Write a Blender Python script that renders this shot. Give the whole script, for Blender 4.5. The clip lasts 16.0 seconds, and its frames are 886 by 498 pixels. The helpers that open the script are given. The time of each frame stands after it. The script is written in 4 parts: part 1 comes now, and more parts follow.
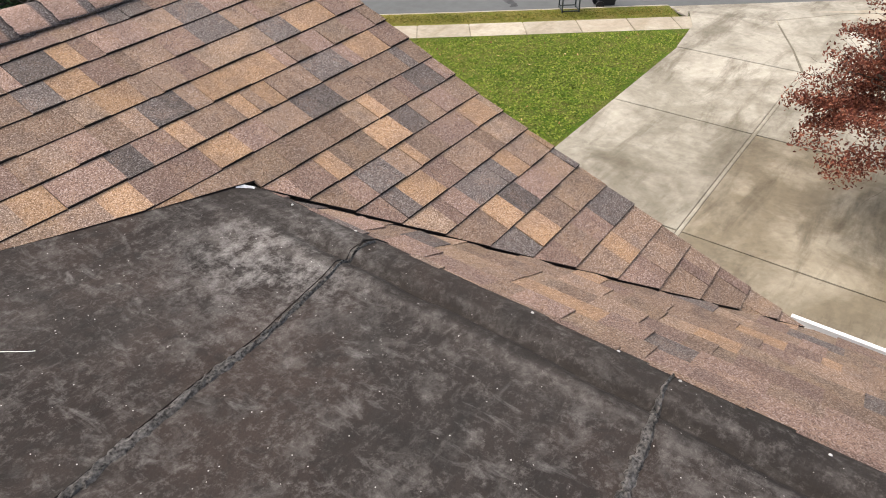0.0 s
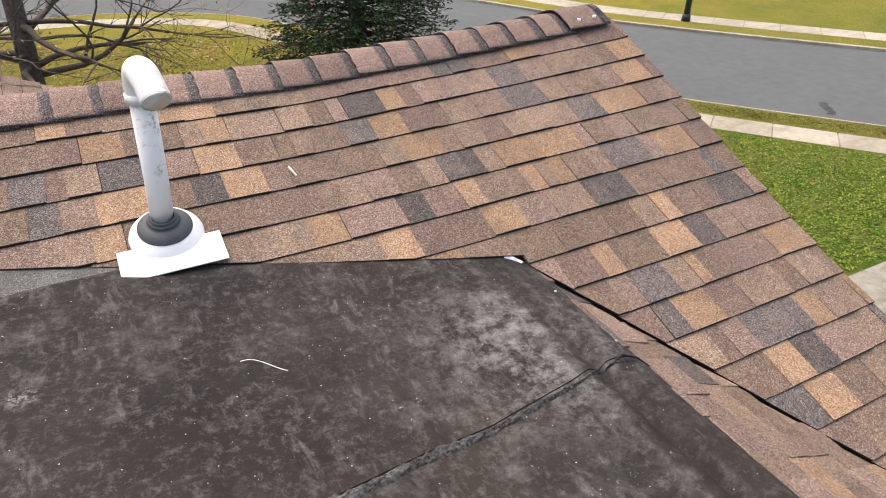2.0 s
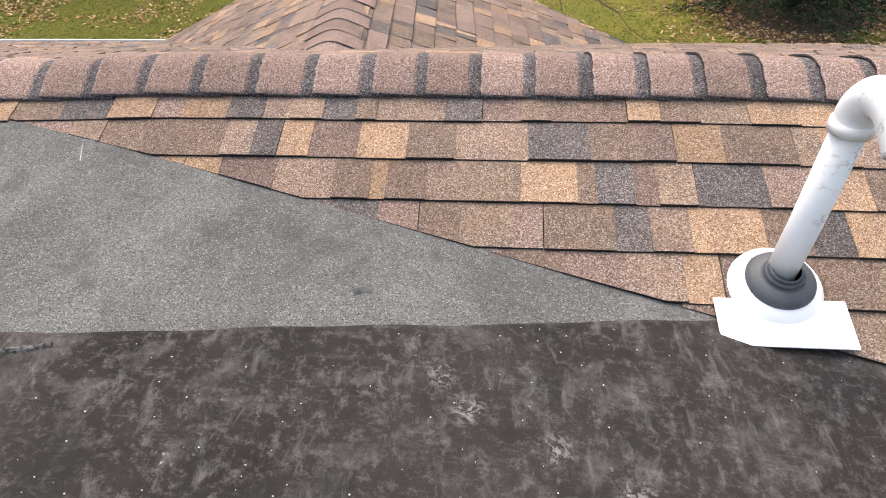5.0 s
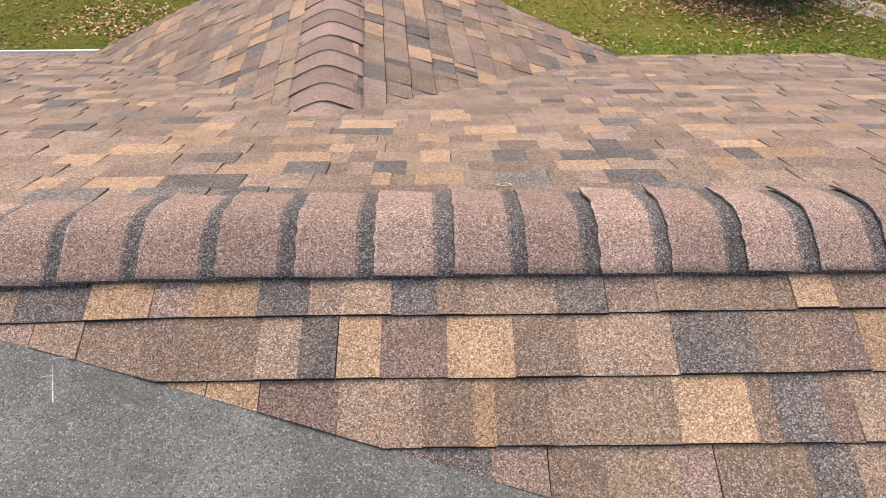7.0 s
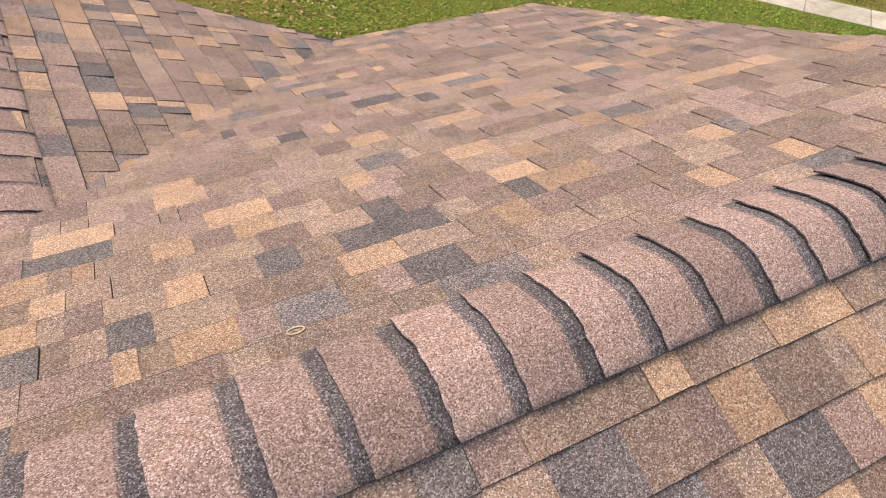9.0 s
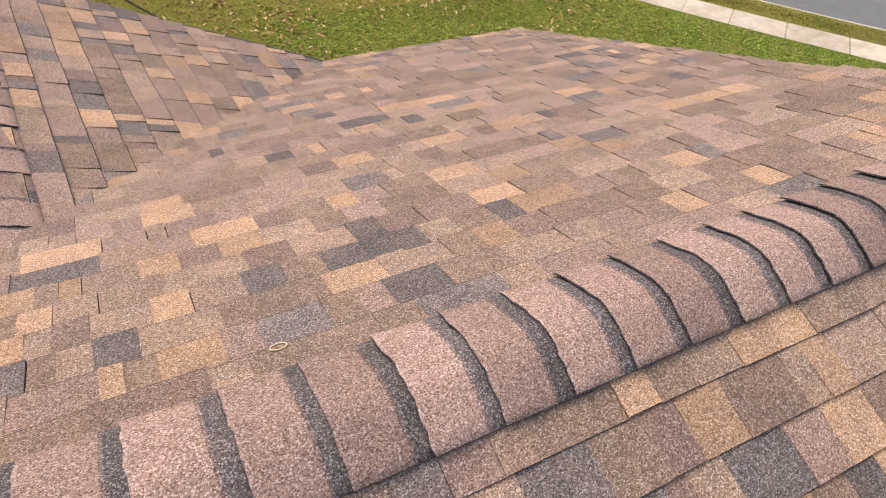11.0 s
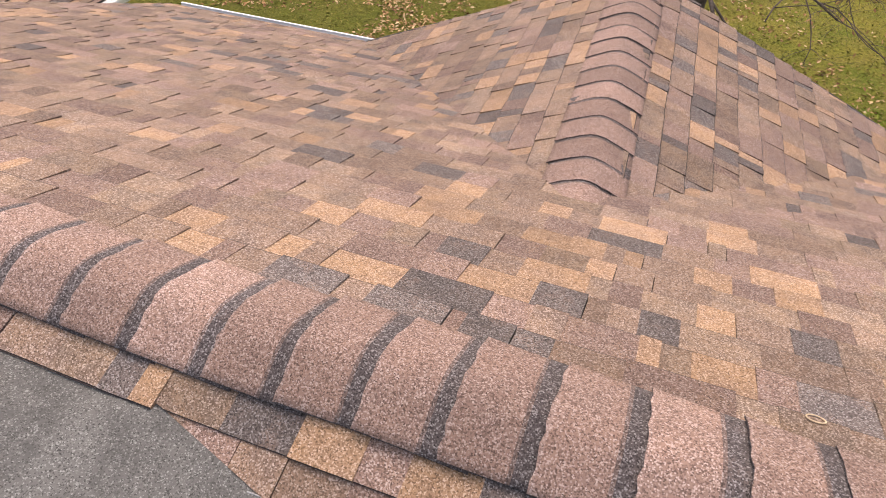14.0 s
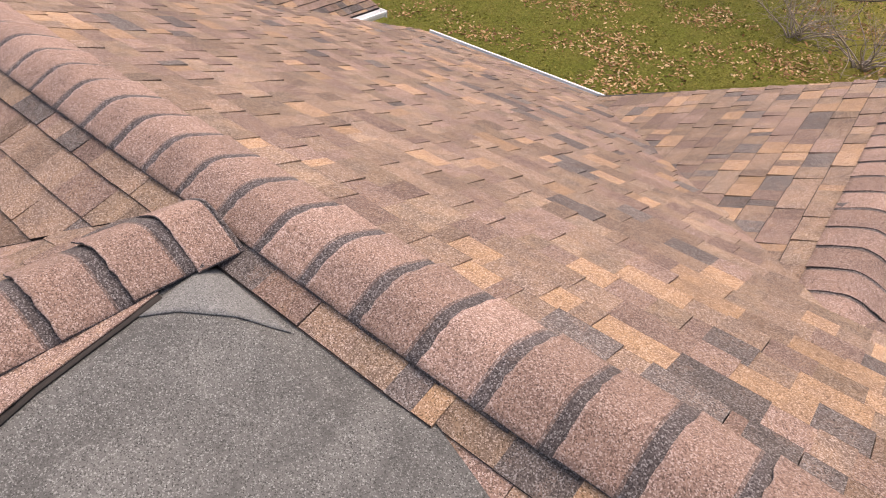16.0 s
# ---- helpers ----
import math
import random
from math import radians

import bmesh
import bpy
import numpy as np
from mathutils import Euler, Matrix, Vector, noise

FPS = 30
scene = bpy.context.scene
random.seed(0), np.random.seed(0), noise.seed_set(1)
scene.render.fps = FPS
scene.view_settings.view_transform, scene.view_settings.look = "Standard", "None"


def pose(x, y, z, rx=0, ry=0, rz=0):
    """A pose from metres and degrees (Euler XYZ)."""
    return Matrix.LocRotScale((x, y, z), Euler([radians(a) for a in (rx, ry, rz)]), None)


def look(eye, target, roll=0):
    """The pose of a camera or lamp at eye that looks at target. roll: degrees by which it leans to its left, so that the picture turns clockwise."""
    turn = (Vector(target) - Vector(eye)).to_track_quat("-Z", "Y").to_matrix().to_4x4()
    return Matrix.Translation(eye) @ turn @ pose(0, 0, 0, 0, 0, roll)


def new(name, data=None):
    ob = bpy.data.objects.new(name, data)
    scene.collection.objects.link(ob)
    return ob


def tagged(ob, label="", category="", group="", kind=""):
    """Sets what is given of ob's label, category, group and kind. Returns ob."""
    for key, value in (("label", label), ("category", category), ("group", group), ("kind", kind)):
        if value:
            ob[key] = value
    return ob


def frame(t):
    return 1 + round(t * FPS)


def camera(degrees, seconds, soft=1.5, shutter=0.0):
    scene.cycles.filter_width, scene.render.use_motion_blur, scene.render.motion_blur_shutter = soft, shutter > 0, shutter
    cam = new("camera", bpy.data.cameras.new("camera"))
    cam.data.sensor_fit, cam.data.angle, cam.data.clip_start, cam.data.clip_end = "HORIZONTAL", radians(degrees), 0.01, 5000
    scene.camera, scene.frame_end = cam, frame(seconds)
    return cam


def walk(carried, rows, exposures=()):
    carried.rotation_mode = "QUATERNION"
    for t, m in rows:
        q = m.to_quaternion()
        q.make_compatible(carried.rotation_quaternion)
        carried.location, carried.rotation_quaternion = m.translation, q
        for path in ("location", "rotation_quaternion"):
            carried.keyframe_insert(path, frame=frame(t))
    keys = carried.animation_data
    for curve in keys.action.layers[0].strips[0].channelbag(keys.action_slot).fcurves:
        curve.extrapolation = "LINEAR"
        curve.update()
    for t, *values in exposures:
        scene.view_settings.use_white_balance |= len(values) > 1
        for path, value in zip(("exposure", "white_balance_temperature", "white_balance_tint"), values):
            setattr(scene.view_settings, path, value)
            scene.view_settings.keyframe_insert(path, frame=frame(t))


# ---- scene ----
cam = camera(67.6, 16.0, soft=1.0)
SKY, SUN = 0.30, 1.15
PATH = [
    (0, (1.126, -2.825, 0.79), (2.377, -1.85, -0.428), -1.8),
    (0.5, (1.128, -2.767, 0.812), (2.34, -1.684, -0.353), -1.7),
    (1, (1.153, -2.714, 0.813), (2.253, -1.459, -0.288), -1.0),
    (1.5, (1.177, -2.675, 0.808), (2.164, -1.31, -0.271), -0.7),
    (2, (1.177, -2.637, 0.792), (1.963, -1.134, -0.267), 0.2),
    (2.5, (1.046, -2.54, 0.786), (1.753, -1.0, -0.275), 0.1),
    (3, (0.928, -2.485, 0.799), (1.529, -0.907, -0.273), 0.5),
    (3.2, (0.903, -2.47, 0.824), (1.407, -0.875, -0.273), 0.3),
    (3.5, (0.823, -2.424, 0.796), (1.226, -0.801, -0.3), 1.7),
    (4, (0.764, -2.27, 0.782), (0.826, -0.622, -0.349), -1.1),
    (4.5, (0.685, -2.082, 0.804), (0.56, -0.454, -0.35), -2.9),
    (4.7, (0.636, -2.02, 0.814), (0.472, -0.437, -0.397), -2.1),
    (6.8, (0.219, -1.245, 0.969), (0.168, 0.254, -0.354), -1.4),
    (7, (0.151, -1.176, 0.984), (0.169, 0.312, -0.353), -0.2),
    (7.5, (0.034, -1.037, 1.033), (0.144, 0.425, -0.327), 0.3),
    (8, (0.069, -0.832, 1.04), (0.369, 0.604, -0.32), 1.3),
    (8.5, (0.122, -0.671, 1.063), (0.538, 0.716, -0.317), 2.4),
    (9, (0.168, -0.618, 1.057), (0.872, 0.601, -0.363), 4.4),
    (9.2, (0.172, -0.614, 1.062), (0.97, 0.561, -0.347), 5.6),
    (11.3, (0.161, -0.669, 1.101), (0.886, 0.596, -0.267), 6.3),
    (11.5, (0.129, -0.675, 1.099), (0.756, 0.64, -0.272), 6.4),
    (12, (0.073, -0.674, 1.084), (0.436, 0.735, -0.287), 5.3),
    (12.5, (0.034, -0.672, 1.074), (0.107, 0.765, -0.315), 3.3),
    (13, (-0.012, -0.682, 1.07), (-0.146, 0.761, -0.309), 3.1),
    (13.5, (-0.05, -0.7, 1.065), (-0.373, 0.736, -0.29), 2.5),
    (14, (-0.099, -0.723, 1.07), (-0.634, 0.654, -0.278), 0.9),
    (14.5, (-0.16, -0.752, 1.082), (-0.849, 0.574, -0.247), -0.5),
    (15, (-0.229, -0.784, 1.09), (-0.98, 0.532, -0.216), 0.1),
    (15.5, (-0.317, -0.835, 1.107), (-1.17, 0.446, -0.17), 2.1),
    (16, (-0.397, -0.881, 1.11), (-1.359, 0.326, -0.162), 3.3),
]
walk(cam, [(t, look(eye, target, roll)) for t, eye, target, roll in PATH], [(0.0, 0.02, 6950, 9.5), (2.5, 0.03, 6800, 10.5), (4.0, 0.14, 6650, 9.0), (4.5, 0.26, 6600, 8.5), (7.0, 0.08, 6700, 8.5), (9.0, 0.06, 6850, 13), (12.0, 0.04, 6950, 15), (16.0, 0.03, 7200, 18)])

# ---- world, sun, exposure ----
world = bpy.data.worlds.new("overcast_sky")
scene.world = world
world.use_nodes = True
wn = world.node_tree.nodes
sky = wn.new("ShaderNodeTexSky")
sky.sky_type = "NISHITA"
sky.sun_disc = False
sky.sun_elevation, sky.sun_rotation = radians(62), radians(-15)
sky.air_density, sky.dust_density, sky.ozone_density = 1.0, 6.0, 1.0
wn["Background"].inputs["Strength"].default_value = SKY
world.node_tree.links.new(sky.outputs[0], wn["Background"].inputs["Color"])
sun = new("sun", bpy.data.lights.new("sun", "SUN"))
sun.data.energy, sun.data.angle, sun.data.color = SUN, radians(70), (1.0, 0.94, 0.86)
sun.matrix_world = look((-1.4, -2.2, 9.0), (0, 0, 0))

GROUND = -6.0
ROAD = -6.12


# ---- materials ----
class Nodes:
    """A small builder for node materials."""

    def __init__(self, name, rough=0.9, metal=0.0, spec=0.3):
        self.mat = bpy.data.materials.new(name)
        self.mat.use_nodes = True
        self.tree = self.mat.node_tree
        self.bsdf = self.tree.nodes["Principled BSDF"]
        self.bsdf.inputs["Roughness"].default_value = rough
        self.bsdf.inputs["Metallic"].default_value = metal
        self.bsdf.inputs["Specular IOR Level"].default_value = spec
        self.pos = self.tree.nodes.new("ShaderNodeNewGeometry").outputs["Position"]

    def link(self, a, b):
        self.tree.links.new(a, b)

    def put(self, socket, value):
        if hasattr(value, "is_linked"):
            self.link(value, socket)
        elif isinstance(value, tuple):
            socket.default_value = (*value, 1.0)[:4]
        else:
            socket.default_value = value

    def noise(self, scale, detail=3.0, rough=0.55, stretch=None, distort=0.0):
        n = self.tree.nodes.new("ShaderNodeTexNoise")
        n.inputs["Scale"].default_value, n.inputs["Detail"].default_value = scale, detail
        n.inputs["Roughness"].default_value, n.inputs["Distortion"].default_value = rough, distort
        src = self.pos
        if stretch:
            m = self.tree.nodes.new("ShaderNodeMapping")
            m.inputs["Scale"].default_value = stretch
            m.inputs["Rotation"].default_value = (0, 0, 0.6)
            self.link(src, m.inputs["Vector"])
            src = m.outputs[0]
        self.link(src, n.inputs["Vector"])
        return n.outputs["Fac"]

    def cells(self, scale):
        n = self.tree.nodes.new("ShaderNodeTexVoronoi")
        n.inputs["Scale"].default_value = scale
        self.link(self.pos, n.inputs["Vector"])
        return n

    def grey(self, colour):
        n = self.tree.nodes.new("ShaderNodeSeparateColor")
        self.link(colour, n.inputs[0])
        return n.outputs[0]

    def ramp(self, fac, *stops):
        n = self.tree.nodes.new("ShaderNodeValToRGB")
        e = n.color_ramp.elements
        while len(e) < len(stops):
            e.new(0.5)
        for el, (p, c) in zip(e, stops):
            el.position = p
            el.color = (*c, 1.0) if isinstance(c, tuple) else (c, c, c, 1.0)
        self.link(fac, n.inputs[0])
        return n.outputs[0]

    def mix(self, fac, a, b, blend="MIX"):
        n = self.tree.nodes.new("ShaderNodeMix")
        n.data_type, n.blend_type = "RGBA", blend
        self.put(n.inputs[0], fac)
        self.put(n.inputs[6], a)
        self.put(n.inputs[7], b)
        return n.outputs[2]

    def math(self, op, a, b=0.0):
        n = self.tree.nodes.new("ShaderNodeMath")
        n.operation = op
        self.put(n.inputs[0], a)
        self.put(n.inputs[1], b)
        return n.outputs[0]

    def piece(self):
        """A number that differs from piece to piece."""
        o = self.tree.nodes.new("ShaderNodeObjectInfo").outputs["Random"]
        g = self.tree.nodes.new("ShaderNodeNewGeometry").outputs["Random Per Island"]
        return self.math("FRACT", self.math("ADD", o, g))

    def bump(self, height, strength, distance=0.01):
        n = self.tree.nodes.new("ShaderNodeBump")
        n.inputs["Strength"].default_value, n.inputs["Distance"].default_value = strength, distance
        self.put(n.inputs["Height"], height)
        self.link(n.outputs[0], self.bsdf.inputs["Normal"])

    def base(self, colour):
        self.put(self.bsdf.inputs["Base Color"], colour)
        return self.mat


def times(c, k):
    return tuple(min(1.0, x * k) for x in c)


def shingle_material(name, colour, alt, spread=0.26, stray=(0.20, 0.138, 0.108), strays=0.5):
    """Mineral granules of one blend: cell-by-cell speckle, mottling, drops of a second blend with fuzzy rims, and weathering."""
    n = Nodes(name, rough=0.93, spec=0.25)
    cell = n.cells(370)
    speck = n.grey(cell.outputs["Color"])
    c = n.mix(n.ramp(n.noise(9, 4), (0.40, 0.0), (0.62, 1.0)), colour, alt)
    drop = n.math("ADD", n.noise(11, 3, 0.6, distort=0.3), n.math("MULTIPLY", n.math("SUBTRACT", speck, 0.5), 0.16))
    c = n.mix(n.ramp(drop, (0.53, 0.0), (0.66, strays)), c, stray)
    c = n.mix(n.ramp(speck, (0.0, 0.0), (0.45, 1.0)), times(colour, 0.33), c)
    c = n.mix(n.ramp(speck, (0.70, 0.0), (0.97, 1.0)), c, tuple(x + 0.16 for x in colour))
    tone = n.ramp(n.piece(), (0.0, 1.0 - spread), (1.0, 1.0 + spread * 0.8))
    c = n.mix(1.0, c, tone, "MULTIPLY")
    wear = n.ramp(n.noise(2.3, 5), (0.3, 0.88), (0.7, 1.08))
    c = n.mix(1.0, c, wear, "MULTIPLY")
    n.bump(n.math("ADD", speck, n.noise(60, 2)), 0.6, 0.004)
    return n.base(c)


BROWN = shingle_material("shingle_brown", (0.236, 0.159, 0.112), (0.187, 0.130, 0.098), stray=(0.125, 0.098, 0.090))
MAUVE = shingle_material("shingle_mauve", (0.217, 0.144, 0.114), (0.183, 0.124, 0.104), stray=(0.27, 0.178, 0.118))
BLEND = shingle_material("shingle_blend", (0.258, 0.176, 0.119), (0.169, 0.124, 0.097), stray=(0.135, 0.104, 0.092))
DARK = shingle_material("shingle_charcoal", (0.106, 0.089, 0.083), (0.132, 0.107, 0.096), 0.25, strays=0.55)
TAN = shingle_material("shingle_tan", (0.352, 0.222, 0.130), (0.268, 0.174, 0.115), 0.25, strays=0.4)
CAPM = shingle_material("cap_granules", (0.264, 0.174, 0.138), (0.228, 0.154, 0.127), 0.2, strays=0.25)
WORN = shingle_material("worn_cap_rim", (0.30, 0.212, 0.18), (0.25, 0.172, 0.145), 0.25, strays=0.2)
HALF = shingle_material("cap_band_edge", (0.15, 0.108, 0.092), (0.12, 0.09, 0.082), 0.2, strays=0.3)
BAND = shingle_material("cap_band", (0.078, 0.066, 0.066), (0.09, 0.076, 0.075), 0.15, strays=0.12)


def membrane_material():
    """Old black rubber: dusty, scuffed, with pale smears and specks of paint."""
    n = Nodes("black_membrane", rough=0.8, spec=0.14)
    big = n.noise(2.2, 6, 0.62, distort=0.2)
    mid = n.noise(8.5, 8, 0.72, distort=0.25)
    c = n.mix(n.ramp(big, (0.34, 0.0), (0.68, 1.0)), (0.015, 0.0125, 0.0115), (0.040, 0.035, 0.032))
    c = n.mix(n.ramp(n.noise(1.4, 5, 0.6, distort=0.6), (0.46, 0.0), (0.62, 0.6)), c, (0.045, 0.033, 0.028))
    c = n.mix(n.ramp(mid, (0.52, 0.0), (0.76, 0.8)), c, (0.15, 0.143, 0.136))
    fine = n.noise(38, 8, 0.8, distort=0.1)
    c = n.mix(n.ramp(fine, (0.51, 0.0), (0.67, 0.7)), c, (0.14, 0.132, 0.125))
    grime = n.noise(5.5, 5, 0.6, distort=0.3)
    c = n.mix(n.ramp(grime, (0.30, 0.75), (0.50, 0.0)), c, (0.020, 0.019, 0.018))
    flecks = n.math("MULTIPLY", n.ramp(n.noise(75, 3, 0.7), (0.62, 0.0), (0.70, 1.0)), n.ramp(n.noise(4.2, 5, 0.7), (0.56, 0.0), (0.68, 0.9)))
    c = n.mix(flecks, c, (0.34, 0.33, 0.32))
    scuff = n.noise(11, 6, 0.7, stretch=(1.0, 4.5, 1.0), distort=0.5)
    c = n.mix(n.ramp(scuff, (0.58, 0.0), (0.80, 0.32)), c, (0.19, 0.184, 0.178))
    swirl = n.noise(9, 7, 0.7, stretch=(2.6, 1.0, 1.0), distort=0.5)
    c = n.mix(n.ramp(swirl, (0.55, 0.0), (0.72, 0.6)), c, (0.17, 0.165, 0.16))
    for turn in ((1.0, 14.0, 1.0), (12.0, 1.5, 1.0)):
        rub = n.math("MULTIPLY", n.ramp(n.noise(7, 6, 0.7, stretch=turn, distort=0.7), (0.62, 0.0), (0.72, 0.30)), n.ramp(n.noise(2.7, 3), (0.50, 0.0), (0.62, 1.0)))
        c = n.mix(rub, c, (0.21, 0.205, 0.20))
    blot = n.noise(19, 7, 0.75, distort=0.8)
    c = n.mix(n.ramp(blot, (0.34, 0.6), (0.48, 0.0)), c, (0.018, 0.017, 0.016))
    vec = n.tree.nodes.new("ShaderNodeVectorMath")
    vec.operation = "DISTANCE"
    n.link(n.pos, vec.inputs[0])
    vec.inputs[1].default_value = (2.06, -1.49, -0.41)
    near_spill = n.ramp(vec.outputs["Value"], (0.10, 1.0), (0.42, 0.0))
    spill = n.math("MULTIPLY", near_spill, n.ramp(n.noise(16, 9, 0.8, distort=0.2), (0.46, 0.0), (0.66, 0.75)))
    c = n.mix(spill, c, (0.33, 0.32, 0.31))
    blobs = n.ramp(n.noise(60, 5, 0.75, distort=0.5), (0.50, 0.0), (0.56, 0.85))
    for place in ((0.52, -1.10, -0.25), (0.69, -1.17, -0.27), (0.84, -1.25, -0.28), (0.46, -1.02, -0.25)):
        d = n.tree.nodes.new("ShaderNodeVectorMath")
        d.operation = "DISTANCE"
        n.link(n.pos, d.inputs[0])
        d.inputs[1].default_value = place
        c = n.mix(n.math("MULTIPLY", blobs, n.ramp(d.outputs["Value"], (0.01, 0.8), (0.05, 0.0))), c, (0.27, 0.26, 0.25))
    dots = n.cells(46)
    keep = n.math("GREATER_THAN", n.grey(dots.outputs["Color"]), 0.62)
    near = n.math("LESS_THAN", dots.outputs["Distance"], n.math("MULTIPLY", n.noise(90, 3), 0.15))
    c = n.mix(n.math("MULTIPLY", keep, near), c, (0.42, 0.41, 0.40))
    c = n.mix(n.ramp(n.noise(260, 2), (0.3, 0.25), (0.6, 0.0)), c, (0.022, 0.02, 0.02))
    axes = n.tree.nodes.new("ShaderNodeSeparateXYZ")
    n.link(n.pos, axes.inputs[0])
    # shade of the groove painted in, with less scuffed rubber out to the edge
    shade_and_clean = n.ramp(n.math("SUBTRACT", n.math("ADD", axes.outputs[0], n.math("MULTIPLY", n.noise(7, 3), 0.08)), 1.7), (0.455, 0.0), (0.48, 0.95), (0.515, 0.95), (0.54, 0.5), (0.62, 0.35))
    # painted highlights on the groove's shoulders, mixed with pale dust
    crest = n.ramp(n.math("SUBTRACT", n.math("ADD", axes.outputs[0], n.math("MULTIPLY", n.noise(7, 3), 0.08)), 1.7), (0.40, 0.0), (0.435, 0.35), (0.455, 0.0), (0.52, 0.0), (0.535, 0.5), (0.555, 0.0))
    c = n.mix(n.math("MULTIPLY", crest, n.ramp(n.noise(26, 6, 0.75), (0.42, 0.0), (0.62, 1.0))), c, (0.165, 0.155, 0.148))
    c = n.mix(n.math("MULTIPLY", shade_and_clean, n.ramp(fine, (0.40, 1.0), (0.66, 0.35))), c, (0.024, 0.021, 0.019))
    n.put(n.bsdf.inputs["Roughness"], n.ramp(mid, (0.3, 0.72), (0.7, 0.95)))
    n.bump(n.math("ADD", n.math("ADD", mid, n.math("MULTIPLY", n.noise(45, 4), 0.5)), n.math("MULTIPLY", n.noise(170, 3), 0.5)), 0.34, 0.012)
    return n.base(c)


def sheet_material(name, lo, hi):
    """Grey mineral-faced cap sheet."""
    n = Nodes(name, rough=0.92, spec=0.25)
    speck = n.grey(n.cells(380).outputs["Color"])
    c = n.mix(n.ramp(n.noise(3.4, 6, 0.65, distort=0.5), (0.33, 0.0), (0.68, 1.0)), lo, hi)
    c = n.mix(n.ramp(speck, (0.0, 0.0), (0.30, 1.0)), times(lo, 0.5), c)
    c = n.mix(n.ramp(speck, (0.80, 0.0), (1.0, 0.6)), c, (0.33, 0.34, 0.33))
    c = n.mix(n.ramp(n.noise(7, 8, 0.75, distort=0.6), (0.36, 0.55), (0.50, 0.0)), c, times(lo, 0.7))
    for turn in ((1.0, 9.0, 1.0), (7.0, 1.0, 1.0)):
        rub = n.math("MULTIPLY", n.ramp(n.noise(13, 7, 0.75, stretch=turn, distort=0.4), (0.60, 0.0), (0.70, 0.5)), n.ramp(n.noise(3.1, 4), (0.48, 0.0), (0.62, 1.0)))
        c = n.mix(rub, c, (0.36, 0.36, 0.35))
    c = n.mix(n.ramp(n.noise(14, 6, 0.72, stretch=(1, 3, 1), distort=1.0), (0.62, 0.0), (0.8, 0.5)), c, (0.38, 0.38, 0.37))
    n.bump(n.math("ADD", speck, n.noise(30, 4)), 0.4, 0.004)
    return n.base(c)


def plain(name, colour, rough=0.6, metal=0.0, spread=0.12, scale=20, spec=0.4, bump=0.1):
    n = Nodes(name, rough=rough, metal=metal, spec=spec)
    f = n.ramp(n.noise(scale, 5), (0.3, 1.0 - spread), (0.7, 1.0 + spread))
    c = n.mix(1.0, colour, f, "MULTIPLY")
    c = n.mix(1.0, c, n.ramp(n.noise(scale * 0.13, 4), (0.3, 1.0 - spread * 0.7), (0.7, 1.0 + spread * 0.5)), "MULTIPLY")
    n.bump(n.noise(scale * 4, 3), bump, 0.01)
    return n.base(c)


def varied(name, *colours, rough=0.85):
    """Leaf, stone or slab colours picked piece by piece."""
    n = Nodes(name, rough=rough, spec=0.2)
    stops = [(i / max(1, len(colours) - 1), c) for i, c in enumerate(colours)]
    c = n.mix(1.0, n.ramp(n.piece(), *stops), n.ramp(n.noise(5, 3), (0.3, 0.8), (0.7, 1.2)), "MULTIPLY")
    return n.base(c)


def grass_material(name, a, b, c3):
    n = Nodes(name, rough=0.95, spec=0.1)
    c = n.mix(n.ramp(n.noise(0.35, 4), (0.35, 0.0), (0.65, 1.0)), a, b)
    c = n.mix(n.ramp(n.noise(1.7, 6, 0.7), (0.42, 0.0), (0.66, 0.8)), c, c3)
    sep = n.tree.nodes.new("ShaderNodeSeparateXYZ")
    n.link(n.pos, sep.inputs[0])
    dry = n.math("MULTIPLY", n.ramp(n.math("DIVIDE", sep.outputs[1], 40.0), (0.16, 0.0), (0.30, 0.38), (0.60, 0.9)), n.ramp(n.noise(0.5, 4), (0.3, 0.4), (0.6, 1.0)))
    dry = n.math("MULTIPLY", dry, n.ramp(n.math("DIVIDE", n.math("ADD", sep.outputs[0], 12.0), 20.0), (0.3, 0.15), (0.62, 1.0)))
    west = n.ramp(n.math("DIVIDE", n.math("ADD", sep.outputs[0], 12.0), 20.0), (0.5, 0.7), (0.72, 0.0))
    c = n.mix(west, c, (0.125, 0.12, 0.022))
    c = n.mix(dry, c, (0.30, 0.25, 0.045))
    c = n.mix(1.0, c, n.ramp(n.noise(17, 6, 0.8), (0.3, 0.42), (0.68, 1.5)), "MULTIPLY")
    n.bump(n.noise(30, 5, 0.75), 1.0, 0.08)
    return n.base(c)


